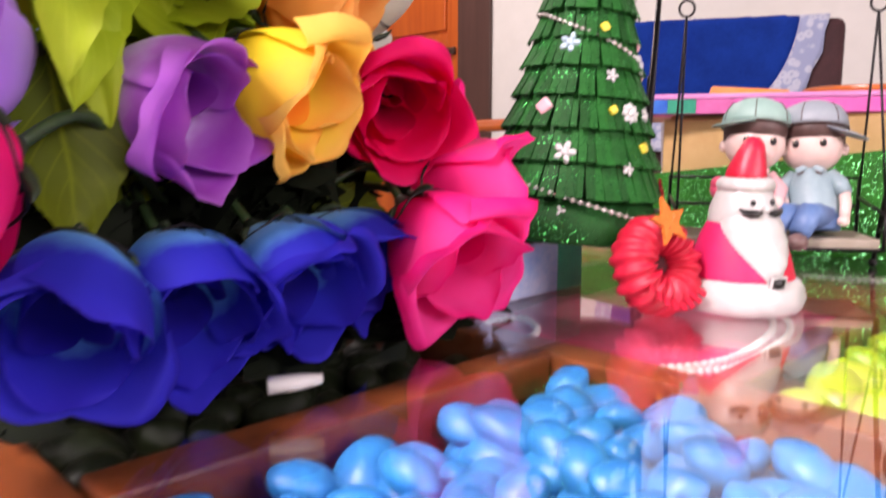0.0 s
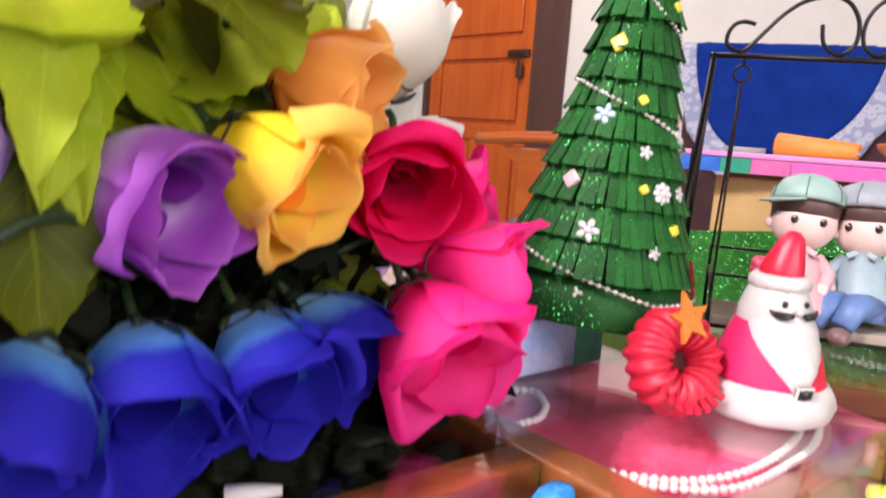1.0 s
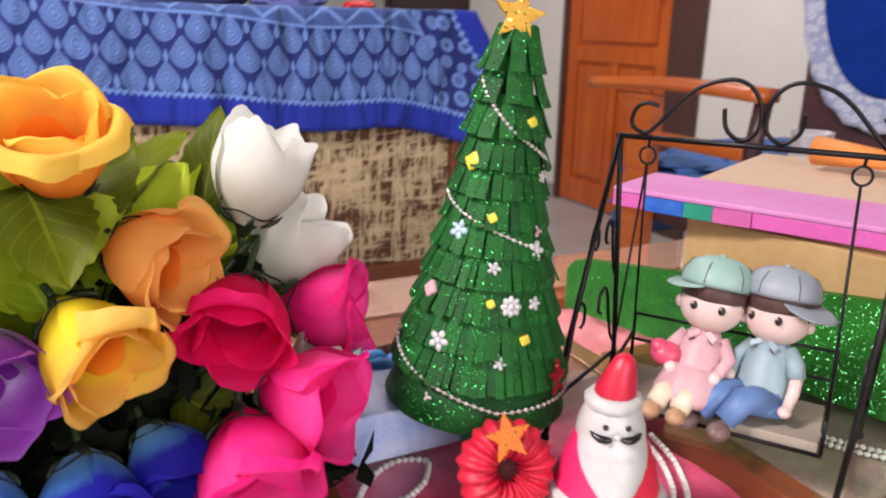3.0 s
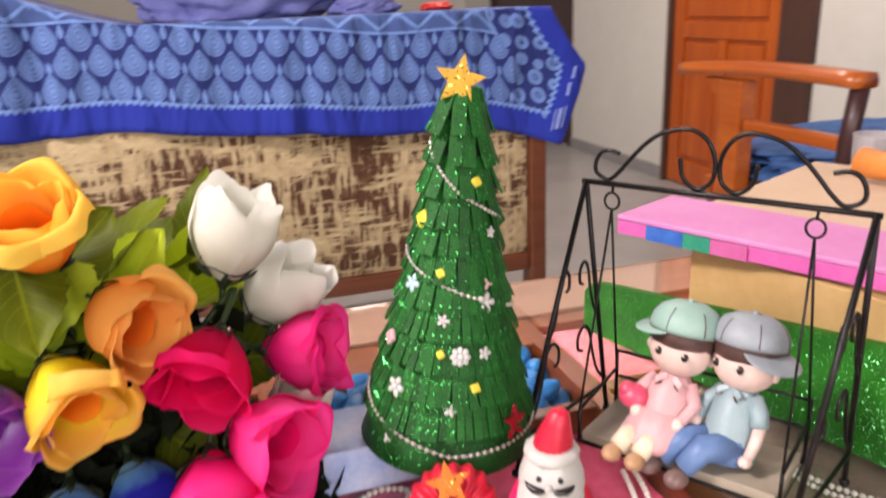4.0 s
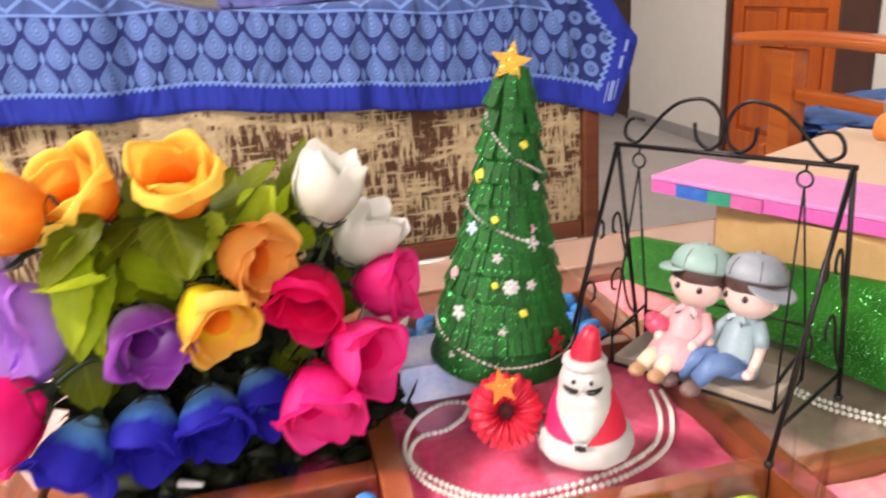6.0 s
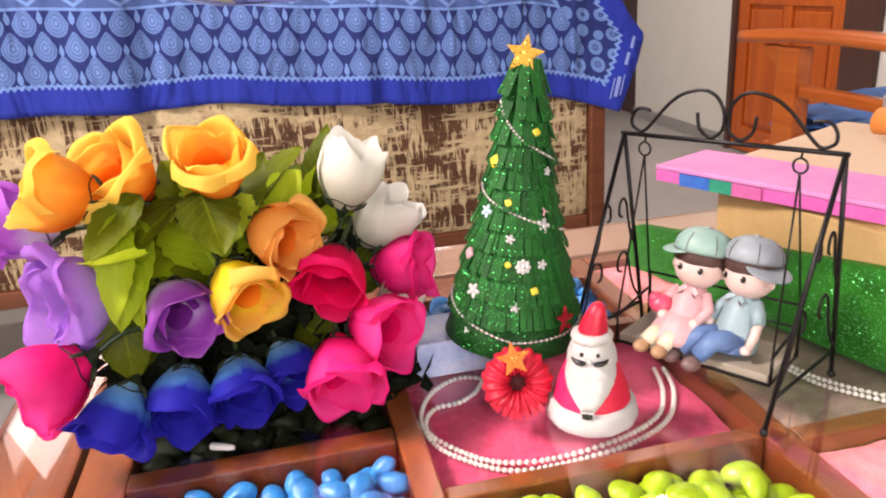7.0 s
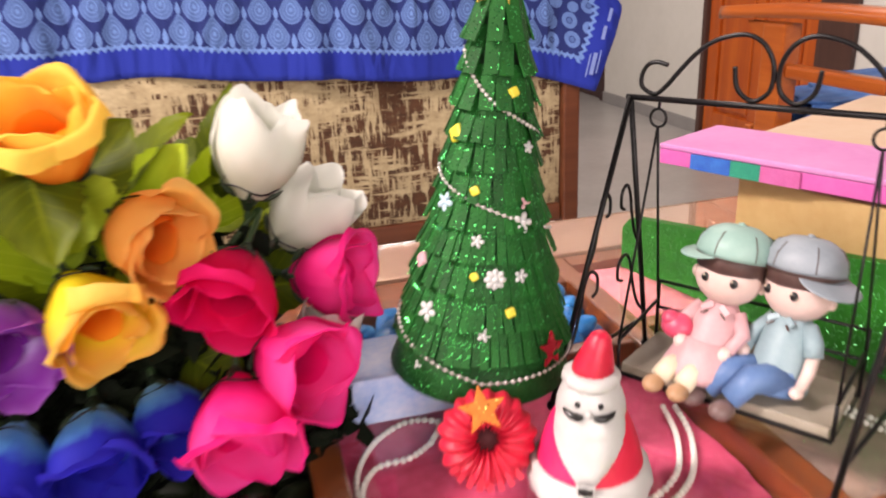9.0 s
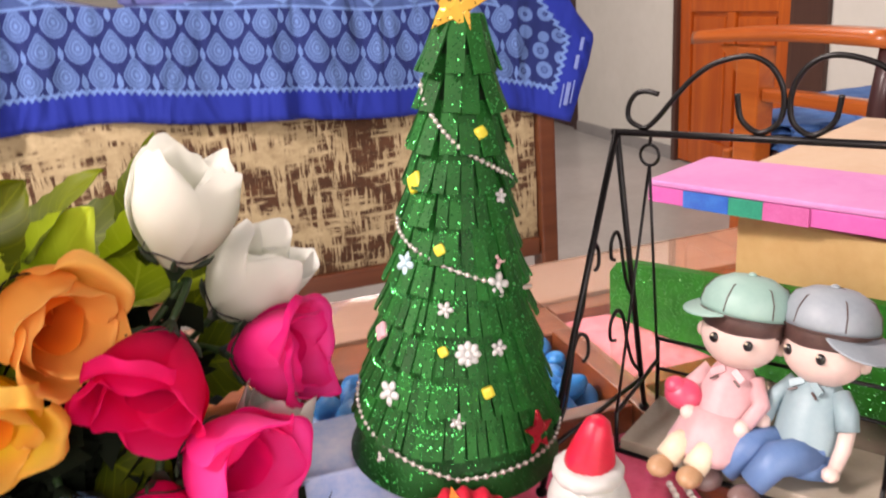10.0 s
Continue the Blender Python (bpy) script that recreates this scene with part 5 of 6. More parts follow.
swing = thing("garden_swing", "miniature black wire swing frame with scrolled top", "miniature swing")
WR = 0.0019


def bar_at(s, h=0.0):
    return TL + (TR - TL) * s + Vector((0, 0, h))


bm = bmesh.new()
tube(bm, [bar_at(-0.015), bar_at(1.015)], 0.0019)
part("top_bar", bm, M_BLACK, swing)
scroll = [(.136, .019), (.095, .0205), (.061, .0185), (.040, .012), (.045, .005), (.094, .0015), (.135, .007), (.174, .015), (.232, .026), (.298, .034), (.387, .0375), (.445, .034), (.480, .026), (.492, .017), (.485, .008), (.458, .003), (.430, .0015), (.400, .004), (.376, .0095), (.367, .020)]


def smooth_line(pts, n=6):
    P = [Vector(p) for p in pts]
    out = []
    for i in range(len(P) - 1):
        a, b, c, d = P[max(i - 1, 0)], P[i], P[i + 1], P[min(i + 2, len(P) - 1)]
        for k in range(n):
            t = k / n
            out.append(0.5 * ((2 * b) + (c - a) * t + (2 * a - 5 * b + 4 * c - d) * t * t + (3 * b - a - 3 * c + d) * t ** 3))
    return out + [P[-1]]


for flip in (False, True):
    bm = bmesh.new()
    tube(bm, smooth_line([bar_at(1 - s if flip else s, h + 0.0015) for s, h in scroll]), 0.0014)
    part("scroll", bm, M_BLACK, swing)
FEET = {}
for side, top in (("left", TL), ("right", TR)):
    mid = Vector((top.x, top.y, 0)) + (Vector((0.305, 0.5045, 0)) - Vector((TR.x, TR.y, 0)))
    half = Vector((0.016, 0.0555, 0))
    for sign in (-1, 1):
        foot = mid + half * sign
        bm = bmesh.new()
        tube(bm, [foot + Vector((0, 0, 0.003)), top + Vector((0, 0, 0.001))], WR)
        leg = part("leg", bm, M_BLACK, swing)
        bm = bmesh.new()
        ball(bm, foot + Vector((0, 0, 0.0034)), 0.0034, 0, None, 12, 8)
        part("foot", bm, M_BLACK, leg)
        FEET[side, sign] = foot
    a, b = FEET[side, -1], FEET[side, 1]
    at = lambda f, z, s: (f + (top - f) * (z / top.z)) if s else None
    pa, pb = at(a, 0.028, 1), at(b, 0.028, 1)
    bm = bmesh.new()
    tube(bm, [pa, pb], 0.0015)
    part("brace", bm, M_BLACK, swing)
    for f, o in ((a, 1), (b, -1)):
        d = (b - a).normalized() * o
        up = Vector((0, 0, 1))
        for z0, hgt, w in ((0.034, 0.052, 0.022), (0.092, 0.046, 0.015)):
            foot_end = at(f, z0, 1)
            bm = bmesh.new()
            tube(bm, smooth_line([foot_end, foot_end + d * w * 0.45 + up * hgt * 0.22, foot_end + d * w * 0.75 + up * hgt * 0.55, foot_end + d * w * 0.95 + up * hgt * 0.88, foot_end + d * w * 1.25 + up * hgt * 1.02,
                                  foot_end + d * w * 1.60 + up * hgt * 0.92, foot_end + d * w * 1.62 + up * hgt * 0.72, foot_end + d * w * 1.38 + up * hgt * 0.66]), 0.0012, 6)
            part("curl", bm, M_BLACK, swing)
seat_c = bar_at(0.47) + back * -0.004
SZ = 0.026
seat = thing("swing_seat", "hanging swing bench with a pale board on black wire", "miniature bench", Matrix(((along.x, back.x, 0, seat_c.x), (along.y, back.y, 0, seat_c.y), (0, 0, 1, SZ), (0, 0, 0, 1))))
LX, DY = 0.066, 0.028
bm = bmesh.new()
span(bm, -LX + 0.002, LX - 0.002, -DY, DY, -0.004, 0.004, 0, 0.0012)
part("board", bm, M_SEAT, seat)
bm = bmesh.new()
tube(bm, [(-LX, -DY - 0.0015, -0.003), (LX, -DY - 0.0015, -0.003), (LX, DY + 0.0015, -0.003), (-LX, DY + 0.0015, -0.003)], 0.0014, 6, 0, True)
part("wire_frame", bm, M_BLACK, seat)
for sx in (-1, 1):
    bm = bmesh.new()
    tube(bm, [(sx * LX, -DY, -0.003), (sx * LX, -DY, 0.020), (sx * LX, DY, 0.028), (sx * LX, DY, -0.003)], 0.0013, 6)
    part("arm_wire", bm, M_BLACK, seat)
for z in (0.022, 0.042):
    bm = bmesh.new()
    tube(bm, [(-LX, DY + 0.001, z), (LX, DY + 0.001, z)], 0.0012, 6)
    part("back_wire", bm, M_BLACK, seat)
for sx in (-1, 1):
    bm = bmesh.new()
    tube(bm, [(sx * LX, DY + 0.001, -0.003), (sx * LX, DY + 0.001, 0.043)], 0.0012, 6)
    part("back_post", bm, M_BLACK, seat)
top_local = TL.z - SZ
for sx, s in ((-1, 0.11), (1, 0.83)):
    x = (s - 0.47) * (TR - TL).length
    bm = bmesh.new()
    tube(bm, [(x + 0.0052 * math.cos(2 * math.pi * k / 16), 0.004, top_local - 0.0115 + 0.0056 * math.sin(2 * math.pi * k / 16)) for k in range(16)], 0.0009, 6, 0, True)
    tube(bm, [(x, 0.004, top_local - 0.006), (x + 0.001, 0.004, top_local + 0.0015)], 0.0010, 6)
    part("hook", bm, M_BLACK, seat)
    for dy in (-DY, DY):
        bm = bmesh.new()
        tube(bm, [(x, 0.004, top_local - 0.0165), (sx * LX, dy, 0.020 if dy < 0 else 0.028)], 0.0009, 6)
        part("hanger", bm, M_BLACK, seat)


# two resin dolls on the bench; each is one mesh
def doll(girl):
    bm = bmesh.new()
    skin, hair, cap, top, low, shoe, extra, ink = range(8)
    hz = 0.0625 if girl else 0.0605
    lathe(bm, [(0.0175, 0.001), (0.0180, 0.009), (0.0170, 0.023), (0.0140, 0.037), (0.0085, 0.046)], 24, top)
    if girl:
        lathe(bm, [(0.0225, 0.000), (0.0235, 0.004), (0.0195, 0.015), (0.0160, 0.022)], 28, top, pose(0, -0.007, 0.001), lambda a, k: 1 + 0.05 * math.sin(a * 9))
    ball(bm, (0, 0, hz), (0.0208, 0.0195, 0.0190), skin, None, 28, 18)
    for sx in (-1, 1):
        ball(bm, (sx * 0.0208, 0.001, hz - 0.003), (0.0032, 0.0026, 0.0042), skin, None, 10, 8)
        ball(bm, (sx * 0.0088, -0.0178, hz - 0.001), (0.0025, 0.0017, 0.0028), ink, None, 10, 8)
        ball(bm, (sx * 0.0088 - 0.0008, -0.0194, hz + 0.0004), (0.0007, 0.0005, 0.0007), extra, None, 8, 6)
    # hair shell and fringe
    ball(bm, (0, 0.0022, hz + 0.0028), (0.0214, 0.0200, 0.0186), hair, None, 28, 18)
    lathe(bm, [(0.0196, 0.0030), (0.0214, 0.0048), (0.0218, 0.0100), (0.0212, 0.0150)], 40, hair, pose(0, 0.0004, hz), lambda a, k: 1 + (0.012 * math.sin(a * 7) if k < 2 else 0))
    # cap: crown, seams, button and brim
    crown = pose(0, 0.001, hz + 0.0112, -3, 0, 0)
    n0 = len(bm.faces)
    lathe(bm, [(0.0232, 0.0), (0.0238, 0.003), (0.0226, 0.009), (0.0185, 0.0150), (0.0110, 0.0188), (0.0025, 0.0198)], 36, cap, crown, lambda a, k: 1 - 0.012 * abs(math.cos(a * 3)) ** 18)
    ball(bm, (0, 0.001, hz + 0.0313), (0.0024, 0.0024, 0.0013), cap, None, 10, 6)
    for k in range(3):
        a = math.pi * k / 3 + 0.3
        tube(bm, [crown @ Vector((r * math.cos(a + o), r * math.sin(a + o), z)) for r, z, o in ((0.0240, 0.002, 0), (0.0228, 0.0092, 0), (0.0186, 0.0153, 0), (0.0020, 0.0201, 0), (0.0186, 0.0153, math.pi), (0.0228, 0.0092, math.pi), (0.0240, 0.002, math.pi))], 0.00032, 5, hair)
    tube(bm, [crown @ Vector((0.0237 * math.cos(2 * math.pi * k / 40), 0.0237 * math.sin(2 * math.pi * k / 40), 0.0)) for k in range(40)], 0.0005, 5, hair, True)
    bt = radians(-150 if girl else -14)
    bx, by = math.cos(bt), math.sin(bt)
    reach = 0.0180 if girl else 0.0215
    ball(bm, (bx * reach, by * reach + 0.001, hz + (0.0118 if girl else 0.0078)), (0.0150 if girl else 0.0165, 0.0190, 0.0016), cap, Matrix.Rotation(bt, 4, "Z") @ pose(0, 0, 0, 0, 12 if girl else 20, 0), 20, 8)
    # arms, legs, shoes
    for sx in (-1, 1):
        if not girl and sx > 0:
            # one short-sleeved arm hangs down, its palm on the bench
            tube(bm, [(0.0115, 0.000, 0.040), (0.0185, -0.003, 0.033), (0.0208, -0.004, 0.026)], [0.0052, 0.0056, 0.0054], 12, top)
            tube(bm, [(0.0208, -0.004, 0.027), (0.0214, -0.006, 0.018), (0.0205, -0.009, 0.009)], [0.0040, 0.0039, 0.0034], 10, skin)
            ball(bm, (0.0200, -0.0105, 0.0065), (0.0042, 0.0050, 0.0036), skin, None, 10, 8)
            continue
        tube(bm, [(sx * 0.0115, -0.001, 0.040), (sx * 0.0190, -0.006, 0.030), (sx * (0.0150 if girl else 0.0175), -0.014, 0.021)], [0.0050, 0.0048, 0.0040], 10, top)
        ball(bm, (sx * (0.0140 if girl else 0.0172), -0.0165, 0.0195), 0.0044, skin, None, 10, 8)
    for sx in (-1, 1):
        if girl:
            tube(bm, [(sx * 0.0070 - 0.002, -0.012, 0.006), (sx * 0.0070 - 0.006, -0.0260, 0.0050), (sx * 0.0075 - 0.008, -0.0315, -0.001)], [0.0070, 0.0070, 0.0064], 10, extra)
            ball(bm, (sx * 0.0080 - 0.009, -0.0345, -0.0045), (0.0066, 0.0084, 0.0050), 8, None, 12, 8)
        else:
            tube(bm, [(sx * 0.0075, -0.006, 0.010), (sx * 0.0080 - 0.008, -0.0270, 0.0090), (sx * 0.0085 - 0.014, -0.0340, -0.004)], [0.0092, 0.0088, 0.0070], 12, low)
            ball(bm, (sx * 0.0110 - 0.017, -0.0380, -0.0100), (0.0070, 0.0090, 0.0058), shoe, None, 12, 8)
    if not girl:
        lathe(bm, [(0.0175, 0.0005), (0.0180, 0.006), (0.0165, 0.015)], 24, low, pose(0, -0.002, 0.0005))
    else:
        ball(bm, (-0.020, -0.012, 0.026), (0.0105, 0.0080, 0.0080), shoe, None, 16, 10)
        ball(bm, (-0.0245, -0.015, 0.030), (0.0060, 0.0050, 0.0050), shoe, None, 12, 8)
    # collar
    for sx in (-1, 1):
        box(bm, (0.0075, 0.0012, 0.0035), pose(sx * 0.0055, -0.0112, 0.0430, -20, sx * 28, sx * -20), top)
        box(bm, (0.0046, 0.0008, 0.0009), pose(sx * 0.0060, -0.0130, 0.0395, -20, sx * 26, sx * -24), hair)
    mats = [M_SKIN, M_HAIR, M_MINT, M_PALEPINK, M_PALEPINK, M_HOTPINK, M_CREAM, M_INK, M_TAN] if girl else [M_SKIN, M_HAIR, M_GREY, M_SHIRT, M_JEAN, M_SHOE, M_CREAM, M_INK]
    # hips slide forward on the bench
    lean = Vector((0, -1, 0)) if girl else Vector((0.342, -0.94, 0))
    for v in bm.verts:
        v.co += lean * 0.20 * max(0.0, 0.046 - v.co.z)
    c = Vector((0.2125, 0.5387, 0)) - back * 0.015 if girl else Vector((0.2545, 0.5290, 0)) - back * 0.007
    yaw = math.degrees(math.atan2(along.y, along.x))
    return solid("doll", bm, mats, "resin girl doll in mint cap and pink dress on the bench" if girl else "resin boy doll in grey cap, teal shirt and blue trousers", "doll",
                 Matrix.Translation((c.x, c.y, SZ + 0.0045)) @ pose(0, 0, 0, 0, 0, yaw) @ pose(0, 0, 0, -11, 4 if girl else 1, 0) @ pose(0, 0, 0, 0, 0, 0 if girl else -20) @ Matrix.Diagonal((0.985, 0.985, 1.02, 1)), "dolls on the bench")


doll(True)
doll(False)


# ================================================================ craft boxes behind the swing
BM = Matrix(((0.871, 0.491, 0, 0.115), (-0.491, 0.871, 0, 0.730), (0, 0, 1, 0), (0, 0, 0, 1)))   # x along the front, y to the back
bm = bmesh.new()
prof = [(-0.028, 0.0), (0.56, 0.0), (0.56, 0.096), (0.30, 0.092), (-0.010, 0.0535), (-0.020, 0.050), (-0.028, 0.040)]
fr, bk = ([bm.verts.new((x, y, z)) for x, z in prof] for y in (-0.006, 0.003))
bm.faces.new(fr), bm.faces.new(list(reversed(bk)))
for i in range(len(prof)):
    j = (i + 1) % len(prof)
    bm.faces.new((fr[i], bk[i], bk[j], fr[j]))
solid("glitter_panel", bm, M_GREENBOX, "long upright bright green glitter foam panel with slanting top edge", "panel", BM)
card = thing("cardboard_box", "flat tan cardboard box standing behind the green panel", "box", BM)
bm = bmesh.new()
span(bm, 0.092, 0.62, 0.013, 0.38, 0.0, 0.1180, 0, 0.002)
part("box_body", bm, M_CARD, card)
bm = bmesh.new()
span(bm, 0.088, 0.62, 0.0042, 0.0122, 0.0, 0.1145, 0, 0.002)
part("flap", bm, M_CARD, card)
BOARD = BM @ pose(0.033, -0.0275, 0.1184, 0, 0, 9.4)
board = thing("foam_board", "thick pink foam board with magenta edge and coloured tape", "board", BOARD)
bm = bmesh.new()
span(bm, 0.0, 0.64, 0.0, 0.088, 0.0125, 0.0170, 0, 0.0015)
part("board_top", bm, M_PINKBOARD, board)
bm = bmesh.new()
span(bm, 0.0, 0.64, 0.001, 0.088, 0.0, 0.0123, 0, 0.001)
part("board_edge", bm, M_PINKEDGE, board)
for x0, x1, mat in ((0.030, 0.064, M_TAPEBLUE), (0.0642, 0.088, M_TAPETEAL), (0.0882, 0.118, M_REDTAPE)):
    bm = bmesh.new()
    span(bm, x0, x1, -0.0012, 0.0008, 0.0002, 0.0122)
    part("tape", bm, mat, board)
bm = bmesh.new()
span(bm, 0.02, 0.60, 0.090, 0.36, 0.0002, 0.0060, 0, 0.002)
solid("peach_board", bm, M_PEACH, "peach-coloured board lying behind the pink foam board", "board", BOARD)
crumple("seat_cloth", "crumpled dark blue cloth lying on the armchair seat", "cloth", M_DENIM, AL @ pose(2.03, 1.435, -0.145), (0.46, 0.27, 0.060), 23.0, 5)
crumple("hanging_cloth", "dark blue cloth hanging over the armchair seat front", "cloth", M_DENIM, AL @ pose(1.96, 1.655, -0.335), (0.36, 0.045, 0.135), 29.0, 4)
cup = thing("grey_cup", "tall grey plastic cup standing behind the boxes", "cup", BM @ pose(0.000, 0.448, 0.0))
bm = bmesh.new()
lathe(bm, [(0.020, 0.0), (0.0215, 0.002), (0.0262, 0.139), (0.0268, 0.142), (0.0250, 0.142), (0.021, 0.006), (0.002, 0.005)], 32)
part("cup_wall", bm, M_CUP, cup)
bm = bmesh.new()
n = 22
rows = []
for k in range(2):
    rows.append([])
    for i in range(n + 1):
        a = 0.2 + 5.6 * i / n
        r = (0.019 - 0.0011 * a) if k == 0 else (0.011 - 0.0008 * a)
        rows[-1].append(bm.verts.new((0.085 * k, r * math.cos(a), 0.0190 + r * math.sin(a))))
for i in range(n):
    bm.faces.new((rows[0][i], rows[0][i + 1], rows[1][i + 1], rows[1][i]))
since(bm, 0, 0)
roll = solid("paper_roll", bm, M_ORANGEPAPER, "loosely rolled orange paper cone on the board", "paper", BM @ pose(0.080, 0.268, 0.1242, 0, 0, -6))
sm = roll.modifiers.new("thickness", "SOLIDIFY")
sm.thickness = 0.0012
bowl = thing("wooden_bowl", "shallow orange-brown wooden bowl on the board", "bowl", BM @ pose(0.245, 0.305, 0.1242))
bm = bmesh.new()
lathe(bm, [(0.03, 0.0), (0.045, 0.006), (0.066, 0.022), (0.07, 0.030), (0.066, 0.031), (0.042, 0.012), (0.002, 0.008)], 40)
part("bowl_wall", bm, M_CHAIR, bowl)


# ================================================================ bouquet of cloth roses
BC = Vector((-0.115, 0.335, 0.055))
bouquet = thing("rose_bouquet", "bouquet of many-coloured cloth roses with green leaves", "flowers")
VR, VU, VN = Vector((0.82, 0.57, 0.0)), Vector((-0.17, 0.24, 0.955)), Vector((0.54, -0.78, 0.31))


def petal_bm(layer, rnd, R, H, closed, wide=1.0, opened=1.0):
    """One petal: a cupped sheet round the bud's axis with a rolled, round lip; layer 0 is the wrapped heart."""
    bm = bmesh.new()
    uvl = bm.loops.layers.uv.new("UVMap")
    nu, nv = 18, 18
    half = (2.9, 1.55, 1.32, 1.12)[layer] * (wide if layer else 1.0)
    seed = rnd.uniform(0, 50)
    tip = rnd.uniform(-0.3, 0.3)
    flare = (0.0, 0.06, 0.16, 0.30)[layer] * (0.45 if closed else opened) * rnd.uniform(0.45, 1.6)
    height = H * (0.42, 0.64, 0.90, 1.0)[layer] * (rnd.uniform(0.95, 1.05) if wide == 1.0 else rnd.uniform(0.78, 1.05))
    rad = R * (0.28, 0.50, 0.74, 0.92)[layer]
    rows = []
    for k in range(nv + 1):
        t = k / nv
        row = []
        for i in range(nu + 1):
            s = 2 * i / nu - 1
            if layer == 0:
                bulb = math.sin(math.pi * min(1.0, 0.16 + 0.66 * t) ** 0.9) * (1.12 - 0.40 * max(0.0, t - 0.4))
            else:
                bulb = 0.40 + 0.72 * math.sin(min(1.0, t * 1.75) * math.pi * 0.5) - (0.10 if not closed else 0.24) * max(0.0, (t - 0.57) / 0.43) ** 1.5
            lip = max(0.0, t - 0.55) / 0.45
            round_lip = 1 - 0.5 * abs(s) ** 2.5
            r = rad * bulb + rad * flare * lip ** 2.0 * round_lip
            r += rad * (0.085 if layer > 1 else 0.12) * s
            a = s * half * (0.74 + 0.26 * min(1.0, t * 2.5)) * (1 - 0.30 * lip ** 2.5 * (layer > 0))
            z = height * (t - 0.17 * lip * abs(s) ** 2.4) - height * 0.55 * flare * lip ** 3.5
            r += rad * (0.05 * rng_noise((s * 1.0, t * 1.2, seed), 1.3) * t + 0.07 * rng_noise((s * 1.7, t, seed + 9), 1.3) * lip)
            z += height * 0.030 * rng_noise((s * 1.5, seed, t), 1.3) * t
            if layer > 1:
                r += rad * lip * (0.070 * math.sin(4.2 * s + seed) + 0.028 * math.sin(8.5 * s + seed * 3.0) * lip)
                z += height * lip * (0.034 * math.sin(3.1 * s + seed * 2.0) + 0.014 * math.sin(9.0 * s + seed) * lip)
                z += height * (0.16 if closed else 0.05) * lip ** 2 * (max(0.0, 1 - abs(s - tip)) if closed else max(0.0, 1 - 1.7 * abs(s - tip)) ** 1.3)
            row.append((bm.verts.new((r * math.cos(a), r * math.sin(a), z)), s, t))
        rows.append(row)
    for a, b in zip(rows, rows[1:]):
        for i in range(nu):
            q = (a[i], a[i + 1], b[i + 1], b[i])
            f = bm.faces.new([x[0] for x in q])
            f.smooth = True
            for lp, x in zip(f.loops, q):
                lp[uvl].uv = (0.5 + 0.5 * x[1], x[2])
    return bm


OPEN = {"yellow": 1.75, "violet": 1.15, "lilac": 1.25, "lemon": 1.4, "blue": 1.1}   # how far the lips roll out


def rose(colour, place, rdir, R=0.024, H=0.052, seed=0, closed=False, stem=True):
    rnd = random.Random(seed)
    d = (VR * rdir[0] + VU * rdir[1] + VN * rdir[2]).normalized()
    base = Vector(place) - d * H * 0.55
    m = Matrix.Translation(base) @ d.to_track_quat("Z", "Y").to_matrix().to_4x4() @ Matrix.Rotation(rnd.uniform(0, 6.28), 4, "Z")
    bm = bmesh.new()
    lathe(bm, [(0.0025, -0.010), (0.0055, -0.004), (R * 0.34, 0.0), (R * 0.40, 0.004), (R * 0.30, 0.006)], 14)
    for i in range(5):
        a = 2 * math.pi * i / 5
        pts = [Vector((q * math.cos(a), q * math.sin(a), z)) for q, z in ((R * 0.33, 0.000), (R * 0.50, 0.002), (R * 0.66, 0.005), (R * 0.76, 0.009))]
        tube(bm, pts, [0.0024, 0.0021, 0.0014, 0.0004], 6)
    head = part("rose", bm, M_CALYX, bouquet, m=m)
    tagged(head, colour + " cloth rose" + (" bud" if closed else ""))
    mat = PETALS[colour]
    for layer, count in ((0, 1), (1, 3), (2, 5), (3, 6)) if colour == "lilac" else ((0, 1), (1, 2), (2, 3), (3, 4)):
        for i in range(count):
            a = 2 * math.pi * (i + 0.37 * layer) / count + rnd.uniform(-0.15, 0.15)
            part("petal", petal_bm(layer, rnd, R, H, closed, 0.72 if colour == "lilac" else 1.0, OPEN.get(colour, 1.15)), HEARTS.get(colour, mat) if layer < 2 else mat, head, m=Matrix.Rotation(a, 4, "Z"))
    # black thread net round the bud
    bm = bmesh.new()
    zr = H * 0.13
    rr = R * 0.92 * (0.40 + 0.72 * math.sin(0.23 * math.pi * 0.5)) * 1.10
    tube(bm, [(rr * math.cos(2 * math.pi * k / 24), rr * math.sin(2 * math.pi * k / 24), zr + 0.0015 * math.sin(k)) for k in range(24)], 0.0006, 5, 0, True)
    part("thread", bm, M_BLACK, head)
    if stem:
        start = base - d * 0.008
        bend = start - d * 0.03
        bm = bmesh.new()
        tube(bm, smooth_line([start, bend, (bend + BC) / 2 + Vector((0, 0, -0.005)), BC + Vector((rnd.uniform(-0.015, 0.015), rnd.uniform(-0.015, 0.015), 0))], 5), 0.0021, 7)
        part("stem", bm, M_STEM, bouquet)


